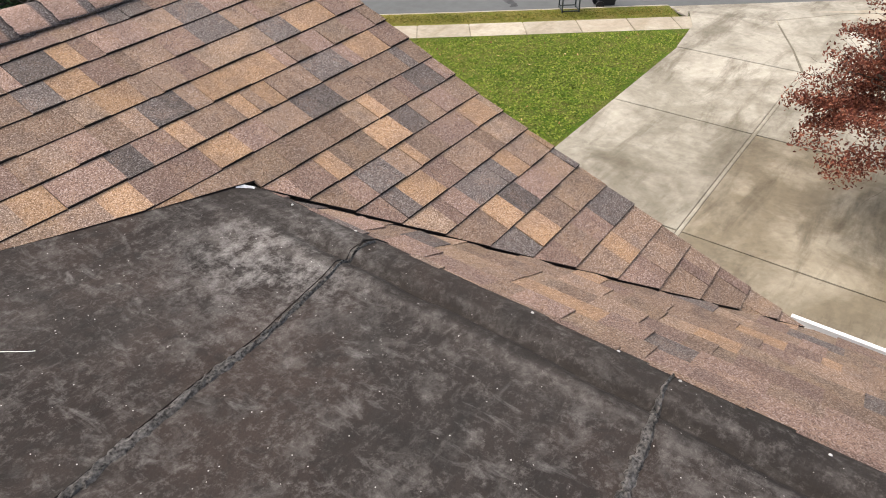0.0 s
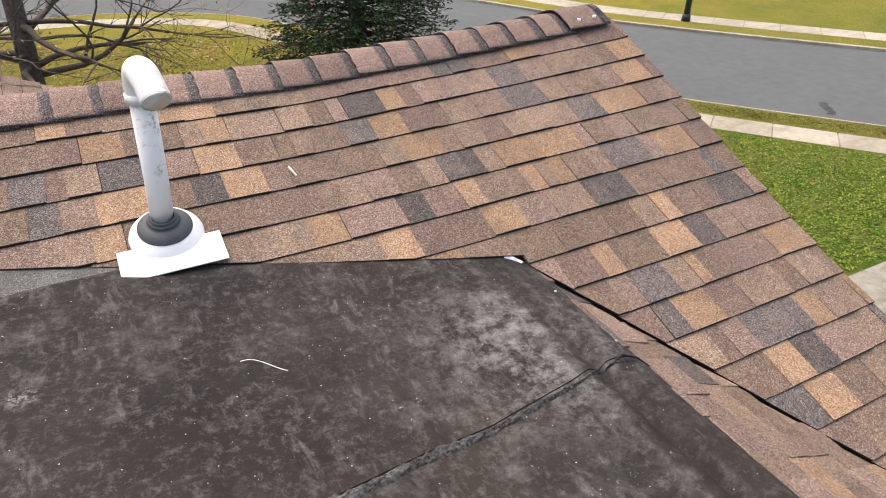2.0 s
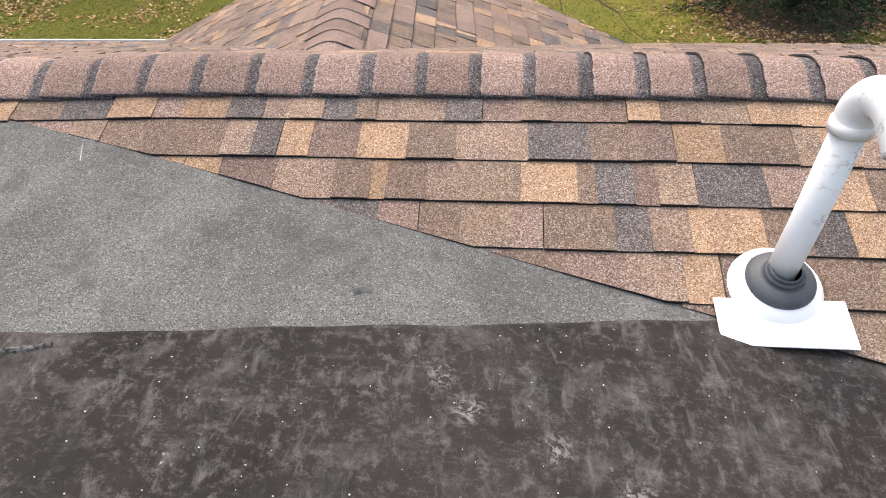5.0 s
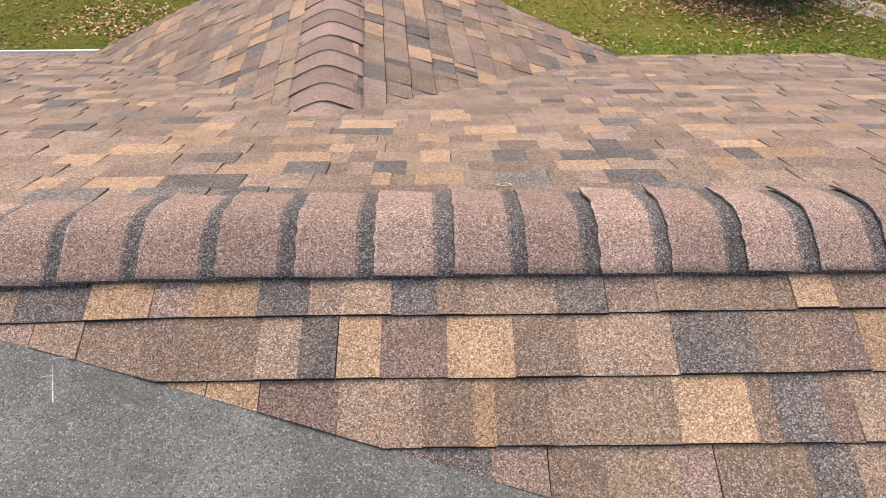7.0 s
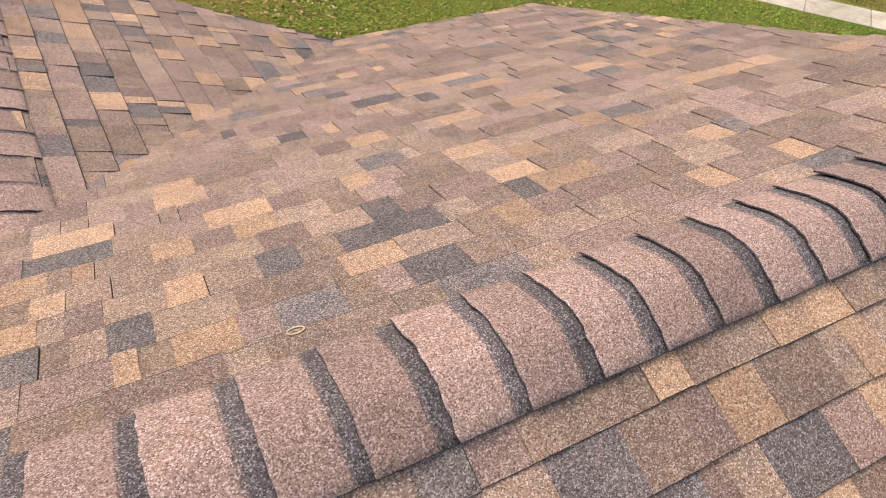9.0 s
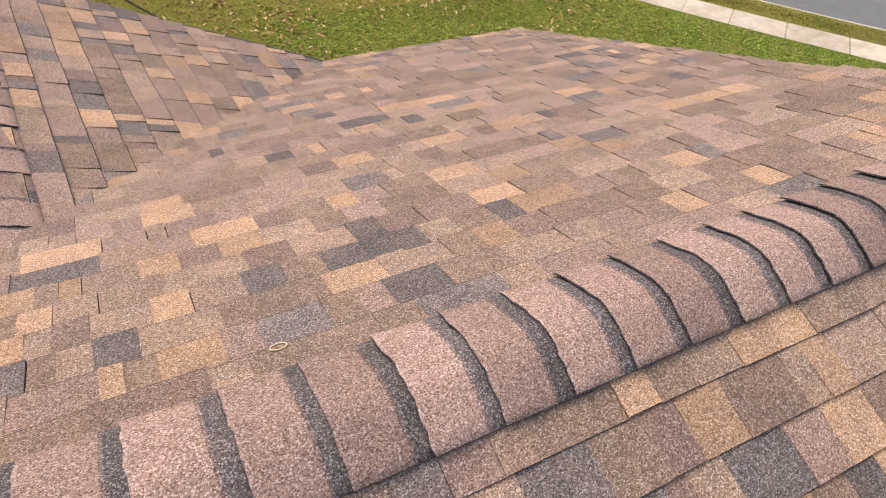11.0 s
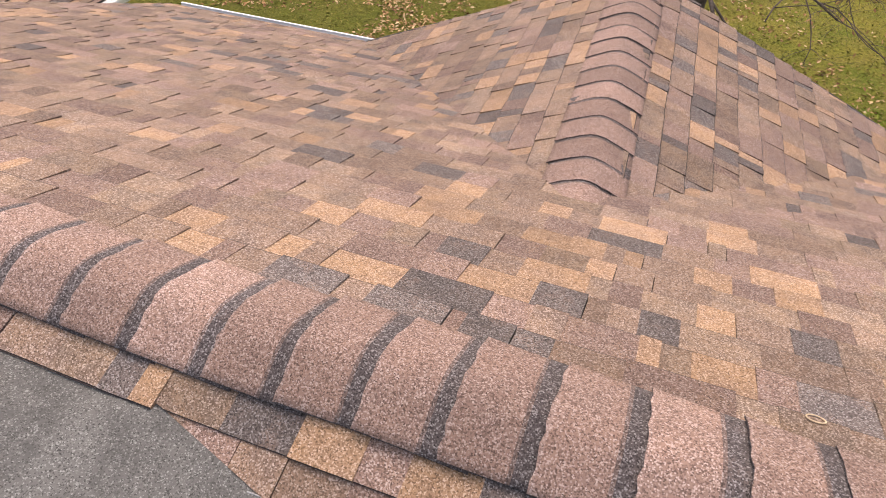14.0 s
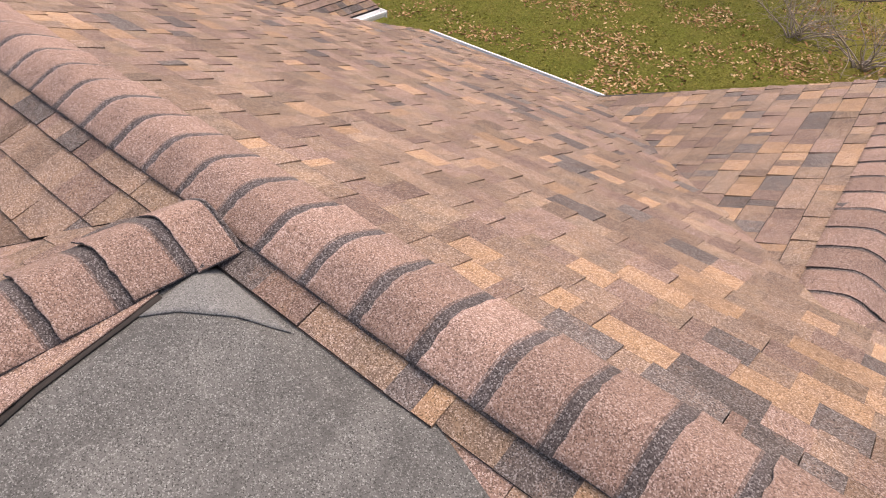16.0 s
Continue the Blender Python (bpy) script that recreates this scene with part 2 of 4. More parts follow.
def concrete_material(name, light, dark, stain):
    n = Nodes(name, rough=0.88, spec=0.25)
    c = n.mix(n.ramp(n.noise(0.55, 7, 0.66, distort=0.5), (0.40, 0.0), (0.58, 1.0)), dark, light)
    c = n.mix(n.ramp(n.noise(0.27, 5, 0.6, distort=0.8), (0.52, 0.0), (0.70, 0.85)), c, stain)
    streak = n.noise(1.1, 6, 0.68, stretch=(0.35, 1.6, 1.0), distort=0.4)
    c = n.mix(n.ramp(streak, (0.50, 0.0), (0.68, 0.75)), c, stain)
    c = n.mix(n.ramp(n.noise(3.2, 6, 0.75, distort=0.3), (0.60, 0.0), (0.72, 0.6)), c, times(dark, 0.7))
    c = n.mix(1.0, c, n.ramp(n.noise(6, 6, 0.7), (0.3, 0.82), (0.7, 1.1)), "MULTIPLY")
    c = n.mix(1.0, c, n.ramp(n.piece(), (0.0, 0.9), (1.0, 1.07)), "MULTIPLY")
    n.bump(n.noise(90, 3), 0.2, 0.01)
    return n.base(c)


MEMBRANE = membrane_material()
SHEET = sheet_material("grey_cap_sheet", (0.080, 0.080, 0.077), (0.137, 0.137, 0.131))
PATCH = sheet_material("pale_patch", (0.13, 0.133, 0.13), (0.175, 0.178, 0.174))
TAR = plain("dried_tar", (0.115, 0.11, 0.105), 0.85, spread=1.0, scale=120, bump=1.0)


def pvc_material():
    """White plastic pipe with a few brown smudges of old sealant."""
    n = Nodes("white_pvc", rough=0.38, spec=0.4)
    c = n.mix(n.ramp(n.noise(9, 4), (0.35, 0.0), (0.7, 1.0)), (0.93, 0.92, 0.90), (0.88, 0.86, 0.82))
    smudge = n.math("MULTIPLY", n.ramp(n.noise(34, 6, 0.75, distort=0.6), (0.53, 0.0), (0.63, 0.8)), n.ramp(n.noise(8, 3), (0.45, 0.0), (0.58, 1.0)))
    c = n.mix(smudge, c, (0.46, 0.36, 0.28))
    n.bump(n.noise(36, 3), 0.02, 0.01)
    return n.base(c)


PVC = pvc_material()
FLASH = plain("white_flashing", (0.92, 0.92, 0.90), 0.42, spread=0.03, scale=8, bump=0.03)
RUBBER = plain("grey_rubber", (0.075, 0.08, 0.088), 0.5, spread=0.1, scale=30)
VENT = plain("black_vent", (0.018, 0.016, 0.016), 0.8)
EDGE = plain("cut_asphalt", (0.016, 0.013, 0.012), 0.9, spread=0.3)
DECK = plain("roof_felt", (0.03, 0.026, 0.024), 0.95)
WHITE = plain("white_aluminium", (0.80, 0.80, 0.79), 0.4, spread=0.05, scale=5)
NAIL = plain("galvanised_nail", (0.42, 0.42, 0.41), 0.5, spread=0.2)
SIDING = plain("pale_siding", (0.55, 0.52, 0.47), 0.7, spread=0.08, scale=3)
GRASS = grass_material("lawn_grass", (0.07, 0.135, 0.014), (0.105, 0.165, 0.022), (0.19, 0.17, 0.055))
VERGE = grass_material("verge_grass", (0.13, 0.17, 0.025), (0.20, 0.21, 0.04), (0.25, 0.20, 0.08))
ASPHALT = plain("asphalt", (0.096, 0.104, 0.106), 0.92, spread=0.1, scale=3, bump=0.3)
CONCRETE = concrete_material("driveway_concrete", (0.40, 0.38, 0.32), (0.245, 0.23, 0.185), (0.12, 0.105, 0.075))
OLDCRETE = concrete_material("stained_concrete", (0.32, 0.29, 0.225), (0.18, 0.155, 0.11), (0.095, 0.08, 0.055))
WALK = concrete_material("pavement_concrete", (0.42, 0.385, 0.31), (0.34, 0.30, 0.235), (0.27, 0.23, 0.16))
BARK = plain("bark", (0.075, 0.060, 0.050), 0.95, spread=0.4, scale=14, bump=0.8)
TWIG = plain("twig_bark", (0.30, 0.25, 0.21), 0.95, spread=0.3, scale=14)
NEEDLE = varied("evergreen_needles", (0.007, 0.018, 0.008), (0.016, 0.038, 0.014), (0.036, 0.068, 0.024), (0.07, 0.115, 0.04))
REDLEAF = varied("red_maple_leaves", (0.07, 0.022, 0.016), (0.16, 0.05, 0.032), (0.26, 0.10, 0.06))
DRYLEAF = varied("fallen_leaves", (0.15, 0.08, 0.04), (0.30, 0.16, 0.075), (0.42, 0.27, 0.13), (0.55, 0.43, 0.25))
BLADE = varied("grass_blades", (0.10, 0.16, 0.015), (0.15, 0.215, 0.022), (0.19, 0.25, 0.035), (0.27, 0.28, 0.07))


def autumn_blades():
    """Green and dry blades, in drifts of both."""
    n = Nodes("autumn_grass_blades", rough=0.85, spec=0.2)
    green = n.ramp(n.piece(), (0.0, (0.07, 0.075, 0.010)), (0.5, (0.13, 0.132, 0.018)), (1.0, (0.20, 0.19, 0.036)))
    dry = n.ramp(n.piece(), (0.0, (0.10, 0.095, 0.014)), (0.5, (0.20, 0.175, 0.032)), (1.0, (0.31, 0.26, 0.085)))
    axes = n.tree.nodes.new("ShaderNodeSeparateXYZ")
    n.link(n.pos, axes.inputs[0])
    east = n.ramp(n.math("DIVIDE", n.math("ADD", axes.outputs[0], 12.0), 20.0), (0.25, 0.45), (0.65, 1.0))
    return n.base(n.mix(n.math("MULTIPLY", east, n.ramp(n.noise(0.7, 4, 0.6), (0.40, 0.0), (0.60, 1.0))), green, dry))


DRYBLADE = autumn_blades()
BINBODY = plain("bin_plastic", (0.012, 0.013, 0.016), 0.5)
BINLID = plain("bin_lid_plastic", (0.05, 0.056, 0.08), 0.5)
STEEL = plain("dark_steel", (0.02, 0.03, 0.028), 0.5)
MULCH = plain("mulch", (0.09, 0.055, 0.035), 0.95, spread=0.5, scale=18, bump=0.9)


# ---- building helpers ----
def solid(name, verts, faces, mats, parent=None, label="", kind="", category="", index=None, smooth=False):
    me = bpy.data.meshes.new(name)
    me.from_pydata([tuple(v) for v in verts], [], faces)
    for m in mats if isinstance(mats, (list, tuple)) else [mats]:
        me.materials.append(m)
    if index is not None:
        me.polygons.foreach_set("material_index", index)
    if smooth:
        me.polygons.foreach_set("use_smooth", [True] * len(faces))
    me.update()
    ob = new(name, me)
    ob.parent = parent
    return tagged(ob, label, category, "", kind)


def part(name, bm, material, parent, label=""):
    """One bmesh as one mesh object under a thing or a part."""
    me = bpy.data.meshes.new(name)
    bmesh.ops.recalc_face_normals(bm, faces=bm.faces)
    bm.to_mesh(me)
    bm.free()
    me.materials.append(material)
    ob = new(name, me)
    ob.parent = parent
    return tagged(ob, label)


def box_bm(x0, x1, y0, y1, z0, z1, bevel=0.0):
    bm = bmesh.new()
    bmesh.ops.create_cube(bm, size=1.0, matrix=Matrix.Translation(((x0 + x1) / 2, (y0 + y1) / 2, (z0 + z1) / 2)) @ Matrix.Diagonal((x1 - x0, y1 - y0, z1 - z0, 1)))
    if bevel:
        bmesh.ops.bevel(bm, geom=bm.edges[:], offset=bevel, segments=2, affect="EDGES", profile=0.5)
    return bm


def tube_bm(points, radii, sides=10, cap=True):
    """A round tube along a line of points."""
    bm = bmesh.new()
    rings = []
    side = None
    for i, p in enumerate(points):
        p = Vector(p)
        a, b = Vector(points[max(0, i - 1)]), Vector(points[min(len(points) - 1, i + 1)])
        d = (b - a).normalized()
        if side is None:
            side = d.orthogonal().normalized()
        side = (side - d * side.dot(d)).normalized()
        up = d.cross(side)
        r = radii[i] if isinstance(radii, (list, tuple)) else radii
        rings.append([bm.verts.new(p + r * (math.cos(k * math.tau / sides) * side + math.sin(k * math.tau / sides) * up)) for k in range(sides)])
    for r0, r1 in zip(rings, rings[1:]):
        for k in range(sides):
            f = bm.faces.new((r0[k], r0[(k + 1) % sides], r1[(k + 1) % sides], r1[k]))
            f.smooth = True
    if cap:
        bm.faces.new(rings[0][::-1])
        bm.faces.new(rings[-1])
    return bm


def lathe_bm(profile, sides=40, centre=(0, 0, 0)):
    bm = bmesh.new()
    c = Vector(centre)
    rings = [[bm.verts.new(c + Vector((r * math.cos(k * math.tau / sides), r * math.sin(k * math.tau / sides), z))) for k in range(sides)] for r, z in profile]
    for a, b in zip(rings, rings[1:]):
        for k in range(sides):
            bm.faces.new((a[k], a[(k + 1) % sides], b[(k + 1) % sides], b[k])).smooth = True
    return bm


def slab(name, outline, thick, mats, parent=None, label="", kind="structure", category=""):
    """A plate under an outline of 3D points, thick metres downwards."""
    n = len(outline)
    top = [Vector(p) for p in outline]
    low = [p - Vector((0, 0, thick)) for p in top]
    faces = [tuple(range(n)), tuple(range(2 * n - 1, n - 1, -1))] + [(i, i + n, (i + 1) % n + n, (i + 1) % n) for i in range(n)]
    return solid(name, top + low, faces, mats, parent, label, kind, category)


def cut(poly, a, b):
    """The part of a flat outline that lies left of the line from a to b."""
    out = []
    for i, p in enumerate(poly):
        q = poly[(i + 1) % len(poly)]
        sp = (b[0] - a[0]) * (p[1] - a[1]) - (b[1] - a[1]) * (p[0] - a[0])
        sq = (b[0] - a[0]) * (q[1] - a[1]) - (b[1] - a[1]) * (q[0] - a[0])
        if sp >= 0:
            out.append(p)
        if (sp >= 0) != (sq >= 0):
            t = sp / (sp - sq)
            out.append((p[0] + t * (q[0] - p[0]), p[1] + t * (q[1] - p[1])))
    return out


def area(poly):
    return 0.5 * sum(p[0] * q[1] - q[0] * p[1] for p, q in zip(poly, poly[1:] + poly[:1]))


def rounded(line, n=6):
    """Catmull-Rom through the corners of a line."""
    out = []
    for i in range(len(line) - 1):
        p = [Vector(line[max(0, min(len(line) - 1, i + k))]) for k in (-1, 0, 1, 2)]
        for s in range(n):
            t = s / n
            out.append(tuple(0.5 * (2 * p[1] + (p[2] - p[0]) * t + (2 * p[0] - 5 * p[1] + 4 * p[2] - p[3]) * t * t + (3 * p[1] - p[0] - 3 * p[2] + p[3]) * t ** 3)))
    return out + [tuple(line[-1])]


EXPOSE = 0.143


def rise(x):
    """The main ridge dips a little and then climbs towards the gable end."""
    return 0.055 * max(0.0, (x - 1.9) / 1.24) ** 1.5 - 0.010 * math.exp(-((x - 1.75) / 0.35) ** 2)


def sag(x):
    """Towards the cross ridge the main ridge sinks a little."""
    k = min(1.0, max(0.0, (-0.3 - x) / 0.8))
    return -0.024 * k * k * (3 - 2 * k)


class Slope:
    """A roof plane: u along its courses, v down the slope, h out of it."""

    def __init__(self, origin, along, down, rises=False, sags=False):
        self.rises, self.sags = rises, sags
        self.o = Vector(origin)
        self.u = Vector(along).normalized()
        d = Vector(down)
        self.v = (d - self.u * d.dot(self.u)).normalized()
        self.n = self.u.cross(self.v)
        if self.n.z < 0:
            self.n = -self.n

    def at(self, u, v, h=0.0):
        p = self.o + self.u * u + self.v * v + self.n * h
        if self.rises:
            p.z += rise(p.x) * max(0.0, 1.0 - abs(p.y) / 1.3)
        if self.sags:
            p.z += sag(p.x) * max(0.0, 1.0 - abs(p.y) / 1.3)
        return p

    def uv(self, p):
        d = Vector(p) - self.o
        return d.dot(self.u), d.dot(self.v)


def courses(roof, slope, regions, first, near, mix, seed, spots=None, gap=0.0, step=0.0042, expose=EXPOSE, lip=0.002, thick=0.008, wander=0.004):
    """Laminated shingle tabs in courses over convex regions. near(point) picks those that become pieces of their own."""
    rng = random.Random(seed)
    spots = spots or {}
    rest_v, rest_f, rest_m, mats = [], [], [], [BROWN, MAUVE, BLEND, DARK, TAN, EDGE]
    pieces = 0
    for region in regions:
        flat = [slope.uv(p) for p in region]
        if area(flat) < 0:
            flat = flat[::-1]
        u0, u1 = min(p[0] for p in flat), max(p[0] for p in flat)
        v0, v1 = min(p[1] for p in flat), max(p[1] for p in flat)
        k0 = max(1, int((v0 - first) / expose) + 1)
        k = k0
        while first + (k - 2) * expose < v1:
            bottom = first + (k - 1) * expose
            fixed = sorted(spots.get(k, ()))
            u = u0 - rng.uniform(0.0, 0.2)
            proud = rng.random() < 0.5
            while u < u1:
                kind = rng.choices(range(5), mix)[0]
                w = rng.choice((0.06, 0.085, 0.11, 0.11, 0.135, 0.135, 0.16, 0.19, 0.23))
                for s, sw, m in fixed:
                    if s - 0.035 <= u < s + 0.5 * sw:
                        w, kind = s + sw - u, m
                        break
                    if u < s - 0.035 < u + w + 0.035:
                        w = s - u
                        if kind == 4:
                            kind = 0
                        break
                wave = wander * noise.noise((u * 1.7, k * 3.1, seed)) + rng.uniform(-0.22, 0.22) * wander
                b = bottom + wave
                top = bottom - expose - 0.012
                slit = gap if rng.random() < 0.16 else 0.0
                poly = [(u, top), (u + w - slit, top), (u + w - slit, b + rng.uniform(-0.001, 0.001)), (u, b)]
                if area(poly) < 0:
                    poly = poly[::-1]
                for i in range(len(flat)):
                    poly = cut(poly, flat[i], flat[(i + 1) % len(flat)])
                    if len(poly) < 3:
                        break
                if len(poly) >= 3 and abs(area(poly)) > 0.0006:
                    t = thick + (step if proud else 0.0) + rng.uniform(-0.0012, 0.0016)
                    n = len(poly)
                    rim = [p[1] > b - 0.003 for p in poly]
                    high = lambda v: 0.0015 + t * max(0.0, v - top) / (expose + 0.012)
                    vs = [slope.at(p[0], p[1] - lip * r, high(p[1])) for p, r in zip(poly, rim)] + [slope.at(p[0], p[1], -0.003) for p in poly]
                    brow = list(range(n))
                    for i in range(n):
                        if rim[i]:
                            brow[i] = len(vs)
                            vs.append(slope.at(poly[i][0], poly[i][1], high(poly[i][1]) - 0.0012))
                    butt = [rim[i] and rim[(i + 1) % n] or abs(poly[i][0] - poly[(i + 1) % n][0]) > 0.004 for i in range(n)]
                    fs = [tuple(range(n)), tuple(range(2 * n - 1, n - 1, -1))] + [(brow[i], i + n, (i + 1) % n + n, brow[(i + 1) % n]) for i in range(n)]
                    for i in range(n):
                        k2 = (i + 1) % n
                        if rim[i] or rim[k2]:
                            fs.append(tuple(dict.fromkeys((i, brow[i], brow[k2], k2))))
                            butt.append(rim[i] and rim[k2])
                    mid = slope.at(sum(p[0] for p in poly) / n, sum(p[1] for p in poly) / n)
                    if pieces < 330 and near(mid):
                        solid("shingle", vs, fs, [mats[kind], EDGE], roof, index=[0, 1] + [int(e) for e in butt])
                        pieces += 1
                    else:
                        base = len(rest_v)
                        rest_v += vs
                        rest_f += [tuple(i + base for i in f) for f in fs]
                        rest_m += [kind, 5] + [5 if e else kind for e in butt]
                u += w
                proud = not proud if rng.random() < 0.75 else proud
            k += 1
    if rest_f:
        solid("shingle_field", rest_v, rest_f, mats, roof, kind="stuff", index=rest_m)


# ---- the roof ----
PITCH = 0.378


def fall(y):
    return -PITCH * abs(y)


def mem(x, y):
    """The flat roof's height; it dips where it runs under the first course and under the cross ridge."""
    tuck = 0.20 + 0.025 * min(1.0, max(0.0, (-0.93 - x) / 0.15))
    flat = -0.151 - 0.0956 * x + 0.04 * max(y, -1.1) + 0.008 * min(0.0, y + 1.1) + 1.15 * sag(x) * max(0.0, 1.0 + y / 0.8)
    under = fall(tuck) + 0.006 + 0.85 * sag(x) + (0.24 + 0.36 * min(1.0, max(0.0, (-1.15 - x) / 0.3))) * max(0.0, -tuck - y)
    return min(flat, under, -0.062 + 0.32 * max(0.0, x + 1.66))


def skirt_z(x):
    return -0.47 - 0.55 * (x - 2.36)


near_roof = slab("roof_near_slope", [(p[0], p[1], fall(p[1]) - 0.018 + sag(p[0])) for p in ((-5.2, 0), (-5.2, -3.4), (-1.6, 0.0))], 0.08, DECK,
                 label="brown laminated asphalt shingle slope below the main ridge", category="roof slope")
slab("deck", [(p[0], p[1], fall(p[1]) - 0.018 + sag(p[0])) for p in ((-1.80, -0.02), (-1.80, -0.212), (-0.95, -0.180), (2.28, -1.085), (2.36, -1.22), (3.40, -2.74), (3.40, 0.0), (0, 0))], 0.08, DECK, near_roof, kind="")
far_roof = slab("roof_far_slope", [(p[0], p[1], fall(p[1]) - 0.018) for p in ((-5.2, 0), (3.42, 0), (3.42, 3.84), (-0.4, 3.84), (-0.4, 4.54), (-5.2, 4.54))], 0.1, DECK,
                label="brown laminated asphalt shingle slope behind the ridge", category="roof slope")
near = Slope((0, 0, 0), (1, 0, 0), (0, -1, -PITCH), True, True)
far = Slope((0, 0, 0), (1, 0, 0), (0, 1, -PITCH), True)
MIX = (30, 24, 18, 16, 12)

# where the tan (4) and charcoal (3) tabs of the near slope lie: course: (start, width, blend)
SPOTS = {
    1: ((-0.60, 0.13, 4), (-0.38, 0.14, 4), (0.93, 0.09, 4), (2.78, 0.15, 4), (-0.77, 0.16, 3), (0.05, 0.10, 3), (0.41, 0.11, 3)),
    2: ((-0.06, 0.09, 4), (0.17, 0.14, 4), (1.05, 0.13, 4), (1.44, 0.09, 4), (2.13, 0.09, 4), (3.28, 0.15, 4), (-0.14, 0.08, 3), (0.65, 0.17, 3), (2.64, 0.15, 3)),
    3: ((0.22, 0.045, 4), (0.63, 0.15, 4), (1.39, 0.14, 4), (2.05, 0.12, 4), (3.21, 0.16, 4), (1.09, 0.18, 3), (0.83, 0.10, 3), (2.63, 0.18, 3), (1.92, 0.12, 3)),
    4: ((0.69, 0.18, 2), (1.06, 0.05, 4), (1.12, 0.12, 4), (2.11, 0.15, 4), (0.88, 0.08, 3), (1.35, 0.10, 3), (2.88, 0.14, 3)),
    5: ((1.03, 0.09, 4), (2.44, 0.18, 4), (2.20, 0.16, 3)),
    6: ((1.65, 0.12, 4), (2.21, 0.12, 4), (2.48, 0.07, 4), (2.60, 0.08, 4), (3.13, 0.17, 4), (2.87, 0.19, 3), (1.98, 0.10, 3)),
    7: ((1.85, 0.12, 4), (2.24, 0.14, 4), (2.68, 0.19, 3)),
    8: ((2.91, 0.07, 4), (3.2, 0.16, 3)),
    9: ((2.53, 0.08, 4), (2.80, 0.16, 4), (2.96, 0.12, 3)),
    10: ((2.85, 0.05, 4), (3.24, 0.15, 4), (2.6, 0.15, 3)),
    11: ((2.68, 0.15, 4),),
    12: ((3.13, 0.10, 4), (2.87, 0.20, 3)),
    13: ((2.86, 0.12, 4), (2.98, 0.12, 3)),
    14: ((2.90, 0.14, 4),),
    16: ((3.11, 0.10, 4),),
}
# the same for the slope behind the ridge
BACK = {
    1: ((-1.22, 0.12, 4), (-0.66, 0.20, 3), (-0.42, 0.12, 3), (-0.27, 0.06, 3)),
    2: ((-1.33, 0.14, 4), (-0.84, 0.21, 4), (-0.03, 0.05, 4), (0.09, 0.14, 4), (-0.62, 0.22, 3), (0.64, 0.16, 3)),
    3: ((-0.51, 0.20, 4), (0.52, 0.16, 4), (0.98, 0.11, 4), (-0.04, 0.10, 3)),
    4: ((-1.07, 0.14, 4), (-0.38, 0.19, 4), (0.10, 0.10, 4), (0.68, 0.10, 3)),
    5: ((1.12, 0.17, 4), (0.69, 0.10, 3)),
    6: ((-0.44, 0.15, 4), (0.09, 0.11, 4), (0.32, 0.13, 4)),
    7: ((-0.87, 0.20, 4), (0.26, 0.20, 4), (0.71, 0.10, 4), (1.10, 0.19, 4), (-0.25, 0.24, 3)),
    8: ((-0.45, 0.11, 4),),
    9: ((0.13, 0.17, 4), (-0.99, 0.19, 3)),
    10: ((0.14, 0.14, 4),),
}
L0 = [(-1.80, -0.03), (-1.80, -0.216), (-0.93, -0.216), (-0.93, -0.03)]
L = [(-0.93, -0.03), (-0.93, -0.20), (2.29, -1.095), (2.29, -0.03)]
R = [(2.29, -0.03), (2.29, -1.13), (3.43, -2.80), (3.43, -0.03)]
W = [(-1.86, -0.03), (-5.2, -0.03), (-5.2, -3.37)]


def lift(region, z):
    return [(x, y, z(x, y)) for x, y in region]


on_main = lambda x, y: fall(y)
courses(near_roof, near, [lift(L0, on_main)], 0.230, lambda p: True, (40, 30, 14, 9, 7), 6, {1: ((-0.99, 0.12, 4), (-1.37, 0.16, 0), (-1.72, 0.17, 3))}, gap=0.0024)
courses(near_roof, near, [lift(L, on_main), lift(R, on_main), lift(W, on_main)], 0.223, lambda p: p.x > -1.7, (40, 32, 15, 8, 5), 5, SPOTS, gap=0.0024, lip=0.0012, thick=0.0058, wander=0.005, expose=0.1405)
courses(far_roof, far, [lift([(-5.2, 0.03), (3.45, 0.03), (3.45, 3.86), (-5.2, 3.86)], on_main), lift([(-5.2, 3.86), (-0.5, 3.86), (-0.5, 4.56), (-5.2, 4.56)], on_main)],
        0.301, lambda p: -1.4 < p.x < 1.5 and p.y < 1.5, (36, 28, 20, 7, 9), 11, BACK, gap=0.003, step=0.0055, expose=0.141, lip=0.0042)

# gabled wing behind
C0, C1 = Vector((-0.345, 1.33, -0.50)), Vector((-0.52, 3.95, -0.50))
CL, CR = Vector((-2.95, 4.52, -1.69)), Vector((1.70, 3.86, -1.455))
for nm, corner, sd in (("roof_wing_left", CL, 21), ("roof_wing_right", CR, 22)):
    s = Slope(C0, C1 - C0, corner - C0)
    roof = slab(nm, [s.at(*s.uv(p), -0.004) for p in (C0, C1, corner)], 0.06, DECK, label="shingled slope of a small gabled roof wing", category="roof slope")
    courses(roof, s, [[C0 - (C1 - C0) * 0.03, C1, corner - (C1 - C0) * 0.03]], 0.16, lambda p: p.y < 3.3, (32, 26, 14, 15, 13), sd, gap=0.0025, step=0.0065, lip=0.004)

# steep skirt below the flat roof
skirt = Slope((2.36, 0, -0.480), (0, -1, 0), (1, 0, -0.55))
skirt_outline = [(2.295, -1.19), (3.43, -2.80), (3.47, -2.80), (3.47, -7.0), (2.295, -7.0)]
